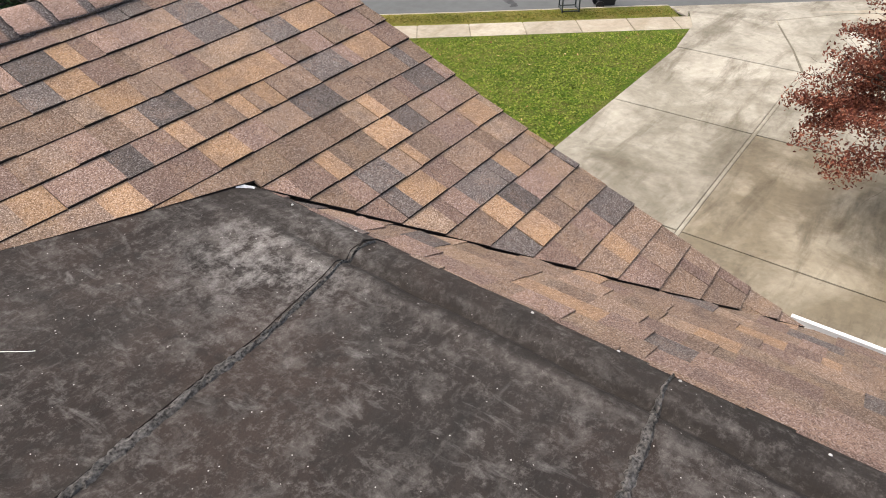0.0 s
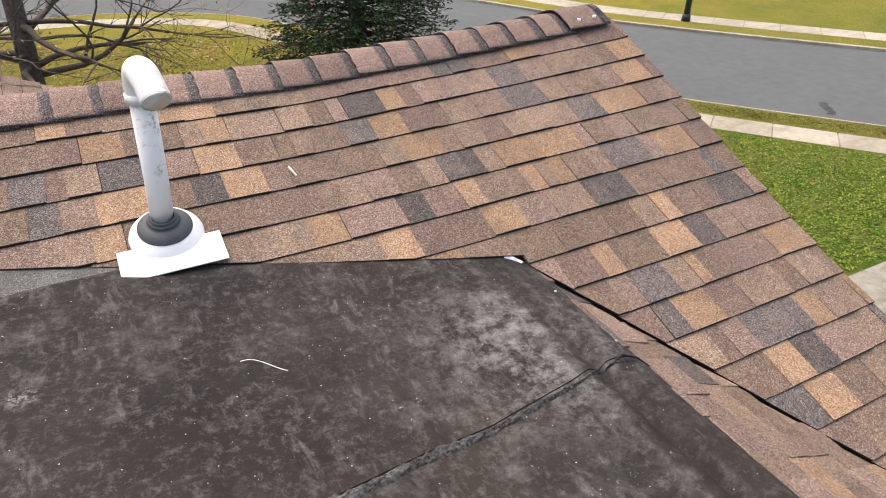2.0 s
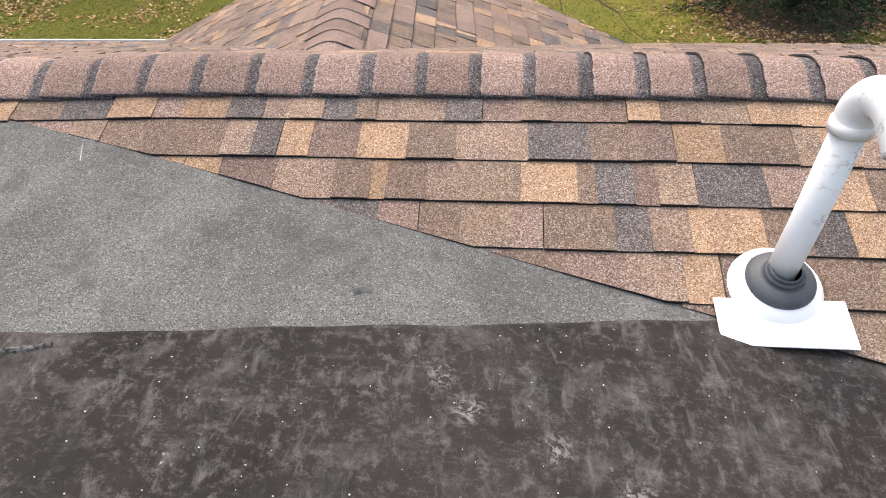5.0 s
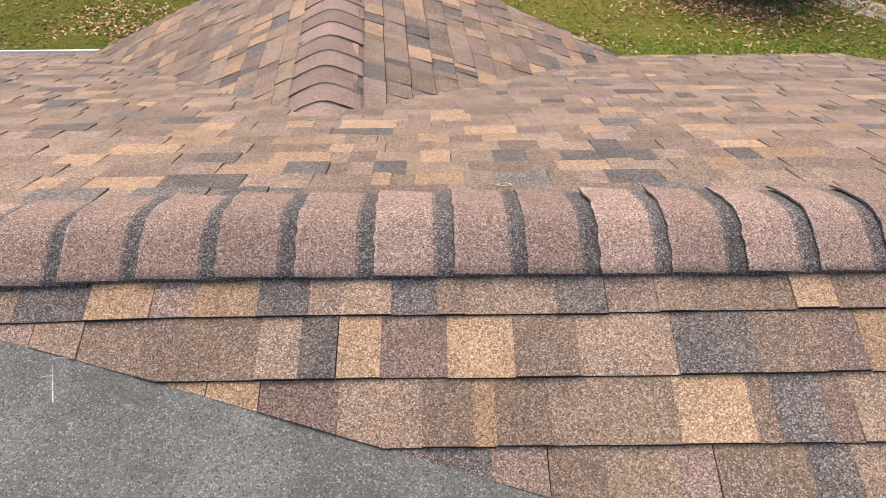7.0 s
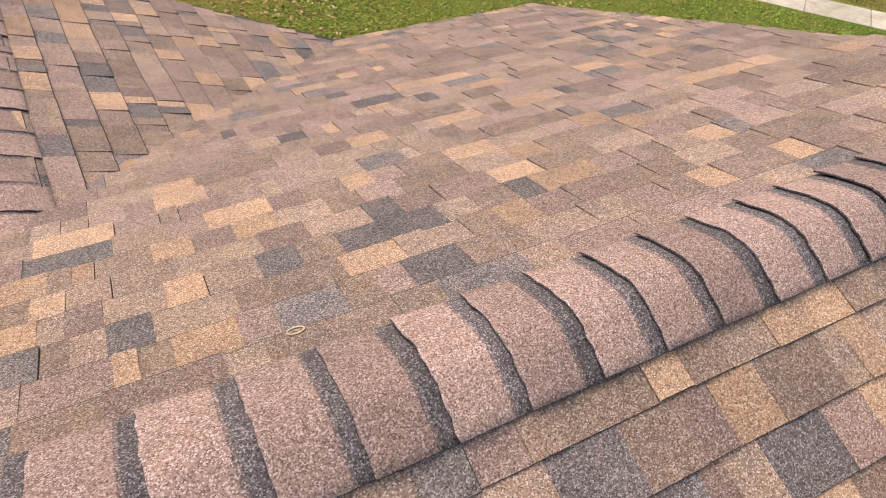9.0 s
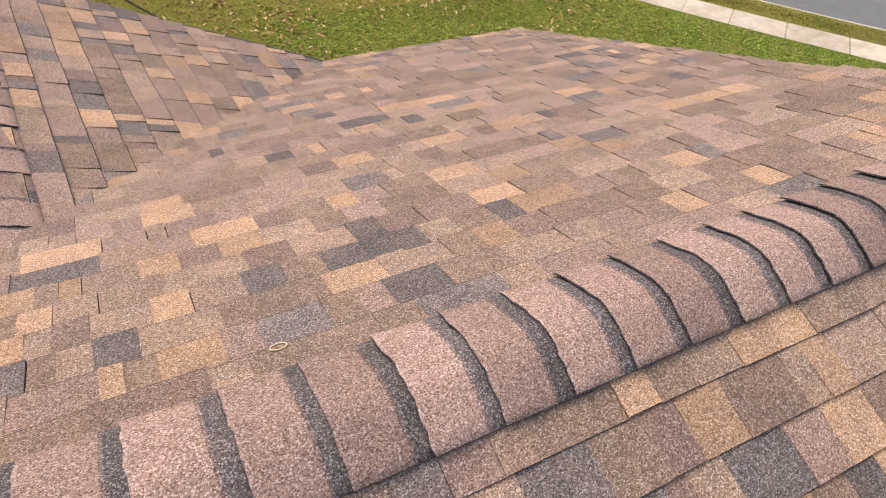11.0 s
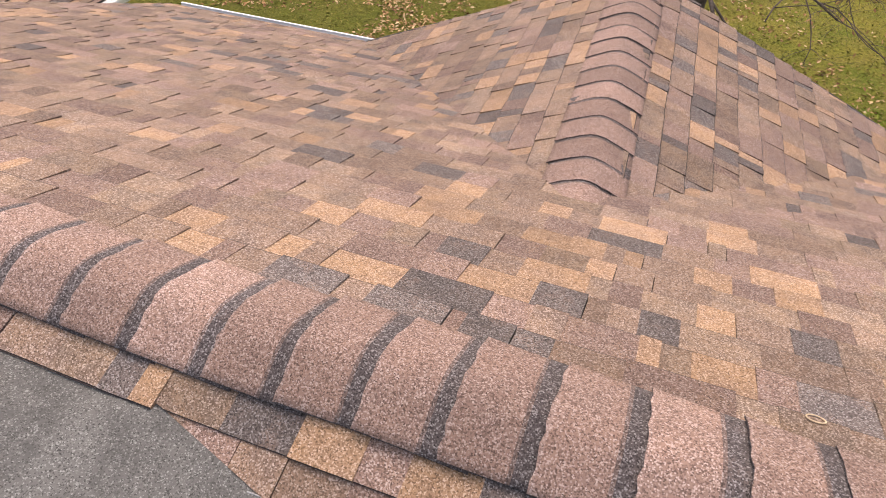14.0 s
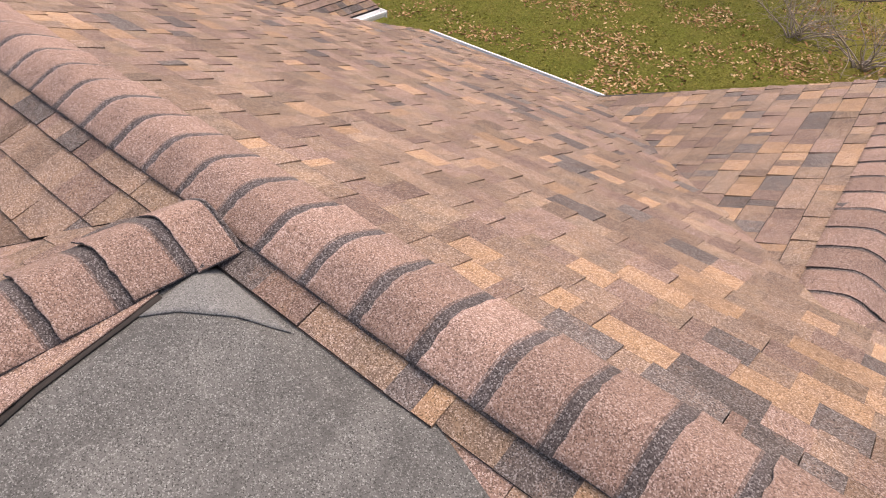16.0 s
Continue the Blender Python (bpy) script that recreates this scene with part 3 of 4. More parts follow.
skirt_roof = slab("roof_skirt", [(x, y, skirt_z(x) - 0.018) for x, y in skirt_outline], 0.07, DECK, label="steep brown shingle skirt beside the flat roof", category="roof slope")
courses(skirt_roof, skirt, [lift([(2.295, -1.17), (3.48, -2.87), (3.48, -7.0), (2.295, -7.0)], lambda x, y: skirt_z(x))], -0.043, lambda p: p.y > -4.2, (34, 28, 17, 7, 14), 31, step=0.006, lip=0.004)

# slope west of the cross ridge
bw = Slope((-1.83, 0, -0.02), (0, -1, 0), (-1, 0, -PITCH))
west_outline = [(-1.83, -0.16), (-1.99, -0.16), (-5.2, -3.37), (-5.2, -7.0), (-1.83, -7.0)]
west_roof = slab("roof_cross_slope", [(x, y, PITCH * (x + 1.83) - 0.03) for x, y in west_outline], 0.07, DECK, label="brown shingle slope below the cross ridge", category="roof slope")
courses(west_roof, bw, [lift(west_outline, lambda x, y: PITCH * (x + 1.83) - 0.02)], 0.16, lambda p: p.y > -2.5 and p.x > -3, MIX, 41)


# ---- ridge caps ----
def cap_mesh(name, half, drop, crest, length, seed, band=0.036, pitch=0.168, butt=0.013, back=None, th=0.0055):
    """A bent cap shingle along +x; its butt at x = 0 stands proud, a charcoal band shows where the next one begins."""
    rng = random.Random(seed)
    prof = []
    for i in range(15):
        a = -1 + 2 * i / 14
        z = crest - drop * (abs(a) ** 1.5 * 0.55 + 0.45 * abs(a)) + (0.012 * (1 - min(1, abs(a) * 3)) ** 2 * -0.5)
        prof.append(((half if a < 0 or not back else back) * a, z))
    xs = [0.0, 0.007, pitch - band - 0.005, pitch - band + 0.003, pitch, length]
    verts, faces, index = [], [], []
    jit = [rng.uniform(-0.0035, 0.0035) for _ in prof]
    for layer in (0, 1):
        for j, x in enumerate(xs):
            lift_z = butt * (1 - x / length)
            for i, (y, z) in enumerate(prof):
                edge = 1.0 + (0.028 if j == 0 else 0.018 if j == 1 else 0.0)
                verts.append((x + (jit[i] if j == 0 else 0), y * edge + rng.uniform(-0.0012, 0.0012), z + lift_z - layer * th))
    n, m = len(prof), len(xs)
    off = n * m
    for j in range(m - 1):
        for i in range(n - 1):
            a = j * n + i
            faces.append((a, a + n, a + n + 1, a + 1))
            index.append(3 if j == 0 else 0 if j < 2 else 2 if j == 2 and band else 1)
            faces.append((a + off, a + 1 + off, a + n + 1 + off, a + n + off))
            index.append(1)
    for i in range(n - 1):
        faces.append((i, i + 1, i + 1 + off, i + off))
        index.append(1 if th > 0.005 else 2)
        e = (m - 1) * n + i
        faces.append((e, e + off, e + 1 + off, e + 1))
        index.append(1)
    for j in range(m - 1):
        for i, flip in ((0, 0), (n - 1, 1)):
            a = j * n + i
            faces.append((a, a + off, a + n + off, a + n) if not flip else (a, a + n, a + n + off, a + off))
            index.append(1)
    me = bpy.data.meshes.new(name)
    me.from_pydata(verts, [], faces)
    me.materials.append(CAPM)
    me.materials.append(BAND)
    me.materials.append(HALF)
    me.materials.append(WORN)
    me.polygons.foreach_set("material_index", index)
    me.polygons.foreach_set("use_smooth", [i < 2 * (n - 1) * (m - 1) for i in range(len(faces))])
    me.update()
    return me


def ridge(name, label, start, end, pitch, half, drop, crest, vent, seed, phase=0.0, tail=0.06, butt=0.013, back=None, vent_skip=0.0, band=0.036, stations=None):
    """Caps from start to end; every butt faces the start."""
    a, b = Vector(start), Vector(end)
    d = (b - a).normalized()
    turn = d.to_track_quat("X", "Z").to_matrix().to_4x4()
    rng = random.Random(seed)
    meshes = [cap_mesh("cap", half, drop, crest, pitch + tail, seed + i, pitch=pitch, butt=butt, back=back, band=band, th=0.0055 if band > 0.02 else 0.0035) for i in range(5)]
    n = int((b - a).length / pitch)
    w, h = vent
    prof = [(-w, -h), (-w, -0.05), (0.0, crest - 0.046), (w, -0.05), (w, -h)]
    vs = [a + d * vent_skip + turn.to_3x3() @ Vector((0, y, z)) for y, z in prof] + [b + turn.to_3x3() @ Vector((0, y, z)) for y, z in prof]
    k = len(prof)
    fs = [(i, (i + 1) % k, (i + 1) % k + k, i + k) for i in range(k)] + [tuple(range(k))[::-1], tuple(range(k, 2 * k))]
    base = solid(name, vs, fs, VENT, None, label, "structure", "ridge vent")
    if stations is None:
        stations = [phase + pitch * i for i in range(n + 1)]
    for i, along in enumerate(stations):
        p = a + d * (along + rng.uniform(-0.003, 0.003))
        reach = (stations[i + 1] - along if i + 1 < len(stations) else pitch) / pitch
        climbs = name == "ridge_1"
        cap = new("ridge_cap", meshes[i % 5])
        cap.parent = base
        lean_up = -math.atan((rise(p.x + 0.1) + sag(p.x + 0.1) - rise(p.x) - sag(p.x)) / 0.1) if climbs else 0.0
        lift_up = Vector((0, 0, rng.uniform(-0.002, 0.002) + (rise(p.x) + sag(p.x) if climbs else 0.0)))
        tip = Euler((rng.uniform(-0.012, 0.012), lean_up, rng.uniform(-0.016, 0.016))).to_matrix().to_4x4()
        cap.matrix_world = Matrix.Translation(p + lift_up) @ turn @ tip @ Matrix.Diagonal((reach, 1.0, 1.0, 1.0))
    return base


# the caps lie closer together towards the gable end
butts = [-0.857 - 0.190 * k for k in range(23, 0, -1)] + [-0.857 + 0.174 * k for k in range(6)] + [0.187 + 0.1615 * k for k in range(9)] + [1.479 + 0.1555 * k for k in range(1, 6)] + [2.2565 + 0.150 * k for k in range(1, 6)] + [3.14]
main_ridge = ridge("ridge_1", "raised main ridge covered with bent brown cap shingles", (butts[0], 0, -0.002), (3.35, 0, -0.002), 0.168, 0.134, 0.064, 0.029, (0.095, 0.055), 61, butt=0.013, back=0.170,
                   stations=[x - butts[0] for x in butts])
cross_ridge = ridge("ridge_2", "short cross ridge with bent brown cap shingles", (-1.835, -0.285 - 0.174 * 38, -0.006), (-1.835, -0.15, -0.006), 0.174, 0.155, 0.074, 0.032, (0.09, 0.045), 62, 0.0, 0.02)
gable_cap = max(main_ridge.children, key=lambda c: c.matrix_world.translation.x)
gable_cap.data = cap_mesh("cap_end", 0.138, 0.062, 0.034, 0.24, 67, band=0.0, pitch=0.20, back=0.165)
last_cap = [c for c in cross_ridge.children][-1]
last_cap.data = cap_mesh("cap_end", 0.158, 0.090, 0.032, 0.142, 66, band=0.0, pitch=0.13)
cd = (C1 - C0).normalized()
ridge("ridge_3", "ridge of the gabled wing with brown cap shingles", C0 + cd * (0.135 - 0.172) + Vector((0, 0, -0.008)), C1 + cd * -0.12 + Vector((0, 0, -0.008)), 0.172, 0.172, 0.074, 0.018, (0.03, 0.05), 63, butt=0.0045, vent_skip=0.5, band=0.012)


# ---- flat roof membrane ----
def membrane_z(x, y):
    z = mem(x, y) + 0.006 * noise.noise((x * 1.3, y * 1.3, 3)) + 0.003 * noise.noise((x * 5, y * 5, 9))
    groove = x - 2.16 - 0.018 * math.sin(y * 2.3) - 0.014 * noise.noise((y * 6, 0, 1))
    strength = min(1.0, max(0.0, (-1.3 - y) / 0.3)) * (1.0 + 0.5 * noise.noise((y * 5, 2, 8)))
    z += strength * (0.020 * math.exp(-((groove - 0.085) / 0.055) ** 2) - 0.020 * math.exp(-(groove / 0.018) ** 2) + 0.012 * math.exp(-((groove + 0.06) / 0.035) ** 2) * (1.0 + noise.noise((x * 18, y * 12, 4))))
    z -= 0.028 * math.exp(-((x - 1.6) / 0.6) ** 2 - ((y + 1.75) / 0.5) ** 2)
    if x > 2.21:
        z -= 1.6 * (x - 2.21) ** 2 + 0.05 * (x - 2.21)
    if x > 2.27:
        z = max(z, skirt_z(x) + 0.003)
    return z


def grid_sheet(name, inside, xs, ys, z, thick, mats, label, category):
    """A bendy sheet over a grid, kept where inside(x, y) says so, with the border pulled onto the outline."""
    verts, faces, ident = [], [], {}
    nx, ny = len(xs), len(ys)

    def vert(i, j):
        if (i, j) not in ident:
            x, y = inside(xs[i], ys[j])
            ident[i, j] = len(verts)
            verts.append((x, y, z(x, y)))
        return ident[i, j]

    for i in range(nx - 1):
        for j in range(ny - 1):
            q = [vert(i, j), vert(i + 1, j), vert(i + 1, j + 1), vert(i, j + 1)]
            faces.append(tuple(q))
    n = len(verts)
    verts += [(x, y, h - thick) for x, y, h in verts]
    rim = [ident[i, 0] for i in range(nx)] + [ident[nx - 1, j] for j in range(1, ny)] + [ident[i, ny - 1] for i in range(nx - 2, -1, -1)] + [ident[0, j] for j in range(ny - 2, 0, -1)]
    faces += [tuple(i + n for i in f[::-1]) for f in faces]
    faces += [(a, a + n, b + n, b) for a, b in zip(rim, rim[1:] + rim[:1])]
    return solid(name, verts, faces, mats, None, label, "structure", category, smooth=True)


def top_edge(x):
    """Where the flat roof dips under the shingles."""
    return -0.16 if x < -0.93 else -0.155 - (x + 0.93) * 0.270


def lap_edge(x):
    return -0.955 + 0.165 * x + 0.003 * math.sin(x * 9) + 0.002 * math.sin(x * 23)


def spread(a, b, n):
    return [a + (b - a) * i / (n - 1) for i in range(n)]


def dark_xy(x, s):
    hi = min(lap_edge(x), top_edge(x)) if x < 1.19 else top_edge(x)
    return x, hi + (s ** 1.3) * (-7.0 - hi)


def light_xy(x, s):
    hi, lo = top_edge(x), min(lap_edge(x) - 0.06, top_edge(x) - 0.02)
    return x, hi + s * (lo - hi)


def grey_z(x, y):
    return mem(x, y) - (0.002 if y > lap_edge(x) - 0.03 else 0.03) + 0.004 * noise.noise((x * 1.6, y * 1.6, 5))


def dark_z(x, y):
    """The rubber lies on the grey sheet along the lap."""
    if x > 1.2:
        return membrane_z(x, y)
    return max(membrane_z(x, y), mem(x, y) + 0.003 + 0.004 * noise.noise((x * 1.6, y * 1.6, 5)))


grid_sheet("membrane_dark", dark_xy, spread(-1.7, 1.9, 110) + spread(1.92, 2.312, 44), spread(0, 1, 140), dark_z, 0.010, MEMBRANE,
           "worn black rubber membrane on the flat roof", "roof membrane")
grid_sheet("membrane_grey", light_xy, spread(-1.72, 1.10, 90), spread(0, 1, 40), lambda x, y: grey_z(x, y), 0.012, SHEET,
           "grey mineral cap sheet on the flat roof", "roof membrane")


def ribbon(name, line, width, z, mat, label, seed, bumps=0.0, thick=0.004, parent=None, kind="", category="seam"):
    """A ragged strip laid along a line."""
    rng = random.Random(seed)
    verts, faces = [], []
    pts = []
    for (x0, y0), (x1, y1) in zip(line, line[1:]):
        steps = max(2, int(math.hypot(x1 - x0, y1 - y0) / 0.012))
        pts += [(x0 + (x1 - x0) * i / steps, y0 + (y1 - y0) * i / steps) for i in range(steps)]
    widths = width if isinstance(width, tuple) else (width, width)
    for i, (x, y) in enumerate(pts):
        a, b = pts[max(0, i - 1)], pts[min(len(pts) - 1, i + 1)]
        d = Vector((b[0] - a[0], b[1] - a[1])).normalized()
        along = min(len(widths) - 1.001, i * 2.2 * (len(widths) - 1) / len(pts))
        width = widths[int(along)] + (widths[int(along) + 1] - widths[int(along)]) * (along - int(along))
        wob = 0.3 * width * noise.noise((x * 6, y * 6, seed))
        for k in range(5):
            s = (k - 2) / 2 * width * (0.5 + 0.18 * rng.uniform(-1, 1) * (bumps > 0) + 0.25 * noise.noise((x * 9, y * 9, seed + 4)))
            px, py = x - d.y * (s + wob), y + d.x * (s + wob)
            h = thick * (1 - abs(k - 2) / 2) + (rng.uniform(0, bumps) if 0 < k < 4 else -0.004)
            verts.append((px, py, z(px, py) + h))
    for i in range(len(pts) - 1):
        for k in range(4):
            a = i * 5 + k
            faces.append((a, a + 1, a + 6, a + 5))
    return solid(name, verts, faces, mat, parent, label, kind, category)


SEAM = [(2.28, -1.665), (2.20, -1.652), (2.00, -1.685), (1.89, -1.705), (1.79, -1.725), (1.65, -1.733), (1.53, -1.75), (1.39, -1.772), (1.30, -1.79), (0.4, -1.92)]
ribbon("tar_seam", SEAM, (0.006, 0.012, 0.026, 0.034, 0.036), membrane_z, TAR, "crusty strip of dried black tar across the membrane", 71, 0.010, 0.003)
ribbon("seam_crack", [(x, y + 0.016) for x, y in SEAM], 0.0035, membrane_z, EDGE, "thin black crack along the tar seam", 71, 0.0, 0.003)
ribbon("tar_seam", [(2.298, -2.60), (2.235, -2.60), (2.15, -2.613), (2.0, -2.631), (1.4, -2.72)], (0.006, 0.022, 0.03, 0.03), membrane_z, TAR, "crusty strip of dried black tar across the membrane", 72, 0.010, 0.003)
corner, right, left = Vector((-1.70, -0.22)), Vector((-1.362, -0.243)), Vector((-1.65, -0.485))


def patch_xy(a, b):
    p = corner.lerp(right, a).lerp(corner.lerp(left, a), b)
    return p.x, p.y


tagged(grid_sheet("repair_patch", patch_xy, spread(0.02, 1, 14), spread(0, 1, 14), lambda x, y: grey_z(x, y) + 0.005, 0.004, PATCH, "pale grey triangular patch in the roof corner", "patch"), kind="structure")


def strip_edge(y):
    """How far the shingle strip at the foot of the cross ridge reaches over the flat roof."""
    return -1.655 + 0.285 * min(0.7, max(-0.1, -0.476 - y))


def strip_sheet(name, out, h, mat):
    ys = spread(-0.40, -7.0, 60)
    xy = lambda a, b: (-1.76 + a * (strip_edge(b) + out + 1.76), b)
    grid_sheet(name, xy, spread(0, 1, 6), ys, lambda x, y: max(grey_z(x, y), dark_z(x, y)) + h, 0.006, mat, "brown shingle strip along the foot of the cross ridge", "edge strip")


strip_sheet("underlay_strip", 0.018, 0.003, DECK)
strip_sheet("edge_strip", 0.0, 0.010, MAUVE)
CHALK = plain("pale_scratch", (0.42, 0.42, 0.41), 0.9, spread=0.5, scale=70)
for a, b in (((-0.655, -0.288), (-0.595, -0.284)), ((-0.649, -0.305), (-0.606, -0.407)), ((-0.661, -0.337), (-0.618, -0.327))):
    ribbon("scratch", [a, b], 0.004, lambda x, y: grey_z(x, y) + 0.0015, CHALK, "pale rubbed scratch on the grey sheet", 77, 0.0, 0.001)
ribbon("scuff_mark", [(0.235, -0.80), (0.265, -0.785), (0.30, -0.79)], 0.035, lambda x, y: grey_z(x, y) + 0.001, plain("dark_scuff", (0.06, 0.062, 0.062), 0.9, spread=0.5, scale=60), "dark worn scuff on the grey sheet", 73, 0.0, 0.001)
ribbon("loose_strip", [(-0.62, -1.10), (-0.45, -1.08), (-0.33, -1.045)], 0.02, lambda x, y: membrane_z(x, y) + 0.002, TAR, "loose curled strip at the membrane lap", 74, 0.003, 0.004)
curl = ((2.19, -1.655, 0.004), (2.245, -1.648, 0.012), (2.285, -1.665, 0.012), (2.31, -1.69, 0.005))
flap = tube_bm([(x, y, membrane_z(x, y) + h) for x, y, h in curl], [0.003, 0.0035, 0.003, 0.0015], 8)
tagged(part("tar_curl", flap, EDGE, None), "black curled end of the tar seam", "tar strip")
ribbon("foil_scrap", [(2.225, -1.075), (2.25, -1.088), (2.27, -1.11), (2.275, -1.13)], 0.013, lambda x, y: max(fall(y), membrane_z(x, y)) + 0.002, plain("crumpled_foil", (0.75, 0.77, 0.8), 0.35, spread=0.2, scale=80, bump=0.6), "crumpled scrap of white flashing foil", 75, 0.003, 0.002, category="scrap")
for ny in (-1.30, -1.57, -2.22, -2.46, -2.62, -2.95, -3.3):
    nx = 2.28 + 0.012 * math.sin(ny * 7)
    nz = membrane_z(nx, ny)
    tagged(part("roofing_nail", lathe_bm([(0.0, 0.003), (0.003, 0.0025), (0.0045, 0.001), (0.0045, -0.003)], 10, (nx, ny, nz)), NAIL, None), "pale roofing nail head along the membrane edge", "nail", "nails along the membrane edge")
for nx in (3.22, 3.31):
    tagged(part("roofing_nail", lathe_bm([(0.0, 0.004), (0.006, 0.0035), (0.009, 0.001), (0.009, -0.008)], 10, (nx, -0.095, rise(nx) + 0.006)), WHITE, None), "pale nail head on the last ridge cap", "nail", "nails on the ridge end")
ribbon("scratch", [(1.675, -0.525), (1.69, -0.585)], 0.008, lambda x, y: fall(y) + 0.0155, plain("pale_graze", (0.6, 0.58, 0.55), 0.9), "pale scratch on a shingle", 76, 0.0, 0.001)

# ---- vent pipe ----
px, py = 1.235, -0.688
pz = fall(py) + 0.002
pipe = tagged(new("vent_pipe"), "white plastic vent pipe with downturned elbow in rubber boot", "vent pipe")
pipe.location = (px, py, pz)
bpy.context.view_layer.update()


def in_pipe(name, bm, mat, label="", parent=pipe):
    return part(name, bm, mat, parent, label)


tilt = math.atan(PITCH)
lean = Matrix.Rotation(tilt, 4, "X")
flange = box_bm(-0.15, 0.15, -0.162, -0.035, 0.003, 0.008, 0.0015)
bmesh.ops.transform(flange, matrix=Matrix.Rotation(tilt * 0.7, 4, "X"), verts=flange.verts)
in_pipe("flange", flange, FLASH, "white sheet metal flange")
cone = lathe_bm([(0.114, -0.012), (0.108, 0.010), (0.093, 0.030), (0.080, 0.041), (0.06, 0.044)])
bmesh.ops.transform(cone, matrix=lean, verts=cone.verts)
in_pipe("boot_cone", cone, FLASH)
boot = lathe_bm([(0.081, 0.037), (0.079, 0.045), (0.067, 0.055), (0.054, 0.061), (0.044, 0.064), (0.046, 0.069), (0.043, 0.074), (0.037, 0.076), (0.039, 0.080), (0.033, 0.083)])
bmesh.ops.transform(boot, matrix=Matrix.Rotation(tilt * 0.75, 4, "X"), verts=boot.verts)
in_pipe("rubber_boot", boot, RUBBER, "dark grey rubber boot")
rp = 0.034
top = 0.187 - pz
in_pipe("riser", tube_bm([(-0.004, -0.004, 0.03), (0.009, -0.009, 0.2), (0.022, -0.014, top)], rp, 32), PVC)
out_dir = Vector((0.18, -0.98, 0)).normalized()
bends = rounded([(0.0, -0.014), (0.0, 0.020), (0.008, 0.048), (0.030, 0.074), (0.064, 0.082), (0.096, 0.072), (0.124, 0.050)], 5)
arc = [Vector((0.022, -0.014, top)) + out_dir * u + Vector((0, 0, z)) for u, z in bends]
last = (arc[-1] - arc[-2]).normalized()
arc.append(arc[-1] + last * 0.036)
elbow = tube_bm(arc, 0.039, 32, cap=False)
bend = in_pipe("elbow", elbow, PVC, "white return elbow facing down")
# a grey plug closes the mouth, its shade put into the colour
inner = tube_bm([arc[-1] - last * 0.022, arc[-1] - last * 0.03], 0.0365, 32)
in_pipe("mouth", inner, plain("pipe_mouth_shade", (0.35, 0.35, 0.36), 0.6), "shaded pipe mouth", bend)
ring = tube_bm([arc[-1] - last * 0.004, arc[-1] + last * 0.0015, arc[-1] - last * 0.02], [0.0402, 0.039, 0.0355], 32, cap=False)
in_pipe("mouth_rim", ring, PVC, "", bend)
in_pipe("collar", tube_bm([(0.021, -0.014, top - 0.014), (0.022, -0.014, top + 0.010)], 0.0425, 32), PVC)

for piece in pipe.children:
    if piece.name.startswith(("elbow", "boot_cone", "rubber_boot")):
        piece.data.polygons.foreach_set("use_smooth", [True] * len(piece.data.polygons))

# loose thread and elastic ring
thread_line = [(1.31 + 0.10 * t, -1.288 - 0.07 * t + 0.032 * math.sin(t * math.pi) * (1 - t)) for t in spread(0, 1, 14)]
thread = tube_bm([(x, y, membrane_z(x, y) + 0.004) for x, y in thread_line], 0.0009, 6)
tagged(part("thread", thread, PVC, None), "thin white plastic thread lying on the membrane", "thread")
loop = tube_bm([(0.335 + 0.019 * math.cos(a), 0.272 + 0.012 * math.sin(a), fall(0.272 + 0.012 * math.sin(a)) + 0.018) for a in spread(0, math.tau, 20)], 0.0016, 6)
tagged(part("elastic_ring", loop, plain("pale_rubber", (0.52, 0.41, 0.27), 0.6), None), "pale elastic ring lying on the shingles", "ring")


# ---- gutters, fascia, walls ----
def gutter(name, a, b, out, label):
    """A white aluminium trough from a to b, open at the top."""
    a, b, o = Vector(a), Vector(b), Vector(out)
    z = Vector((0, 0, 1))
    prof = [(0.0, 0.0), (0.0, -0.10), (0.075, -0.10), (0.10, -0.03), (0.115, -0.03), (0.115, 0.004), (0.095, 0.004), (0.095, -0.02), (0.068, -0.092), (0.006, -0.092), (0.006, 0.0)]
    vs = [p + o * x + z * h for p in (a, b) for x, h in prof]
    k = len(prof)
    fs = [(i, (i + 1) % k, (i + 1) % k + k, i + k) for i in range(k)] + [tuple(range(k))[::-1], tuple(range(k, 2 * k))]
    return solid(name, vs, fs, WHITE, None, label, "structure", "gutter")


gutter("gutter_1", (3.43, -2.74, skirt_z(3.43) - 0.05), (3.43, -7.0, skirt_z(3.43) - 0.05), (1, 0, 0), "white aluminium gutter under the shingle skirt")
gutter("gutter_2", (-5.15, 4.52, fall(4.52) - 0.01), (-2.85, 4.52, fall(4.52) - 0.01), (0, 1, 0), "white aluminium gutter along the back eave")
gutter("gutter_3", (1.6, 3.80, fall(3.82) - 0.05), (3.38, 3.80, fall(3.82) - 0.05), (0, 1, 0), "white aluminium gutter along the back eave")


def wall(name, x0, x1, y0, y1, z0, z1):
    return tagged(part(name, box_bm(x0, x1, y0, y1, z0, z1), SIDING, None, "pale siding house wall"), kind="structure", category="wall")


wall("wall_east", 2.95, 3.15, -6.8, 3.2, GROUND, -1.6)
wall("wall_west", -4.95, -4.75, -6.8, 4.1, GROUND, -2.0)
wall("wall_north", -4.75, 2.95, 3.2, 3.4, GROUND, -1.75)
wall("wall_south", -4.75, 2.95, -6.8, -6.6, GROUND, -1.4)
wall("wall_wing", -2.3, 1.1, 3.4, 3.6, GROUND, -1.75)


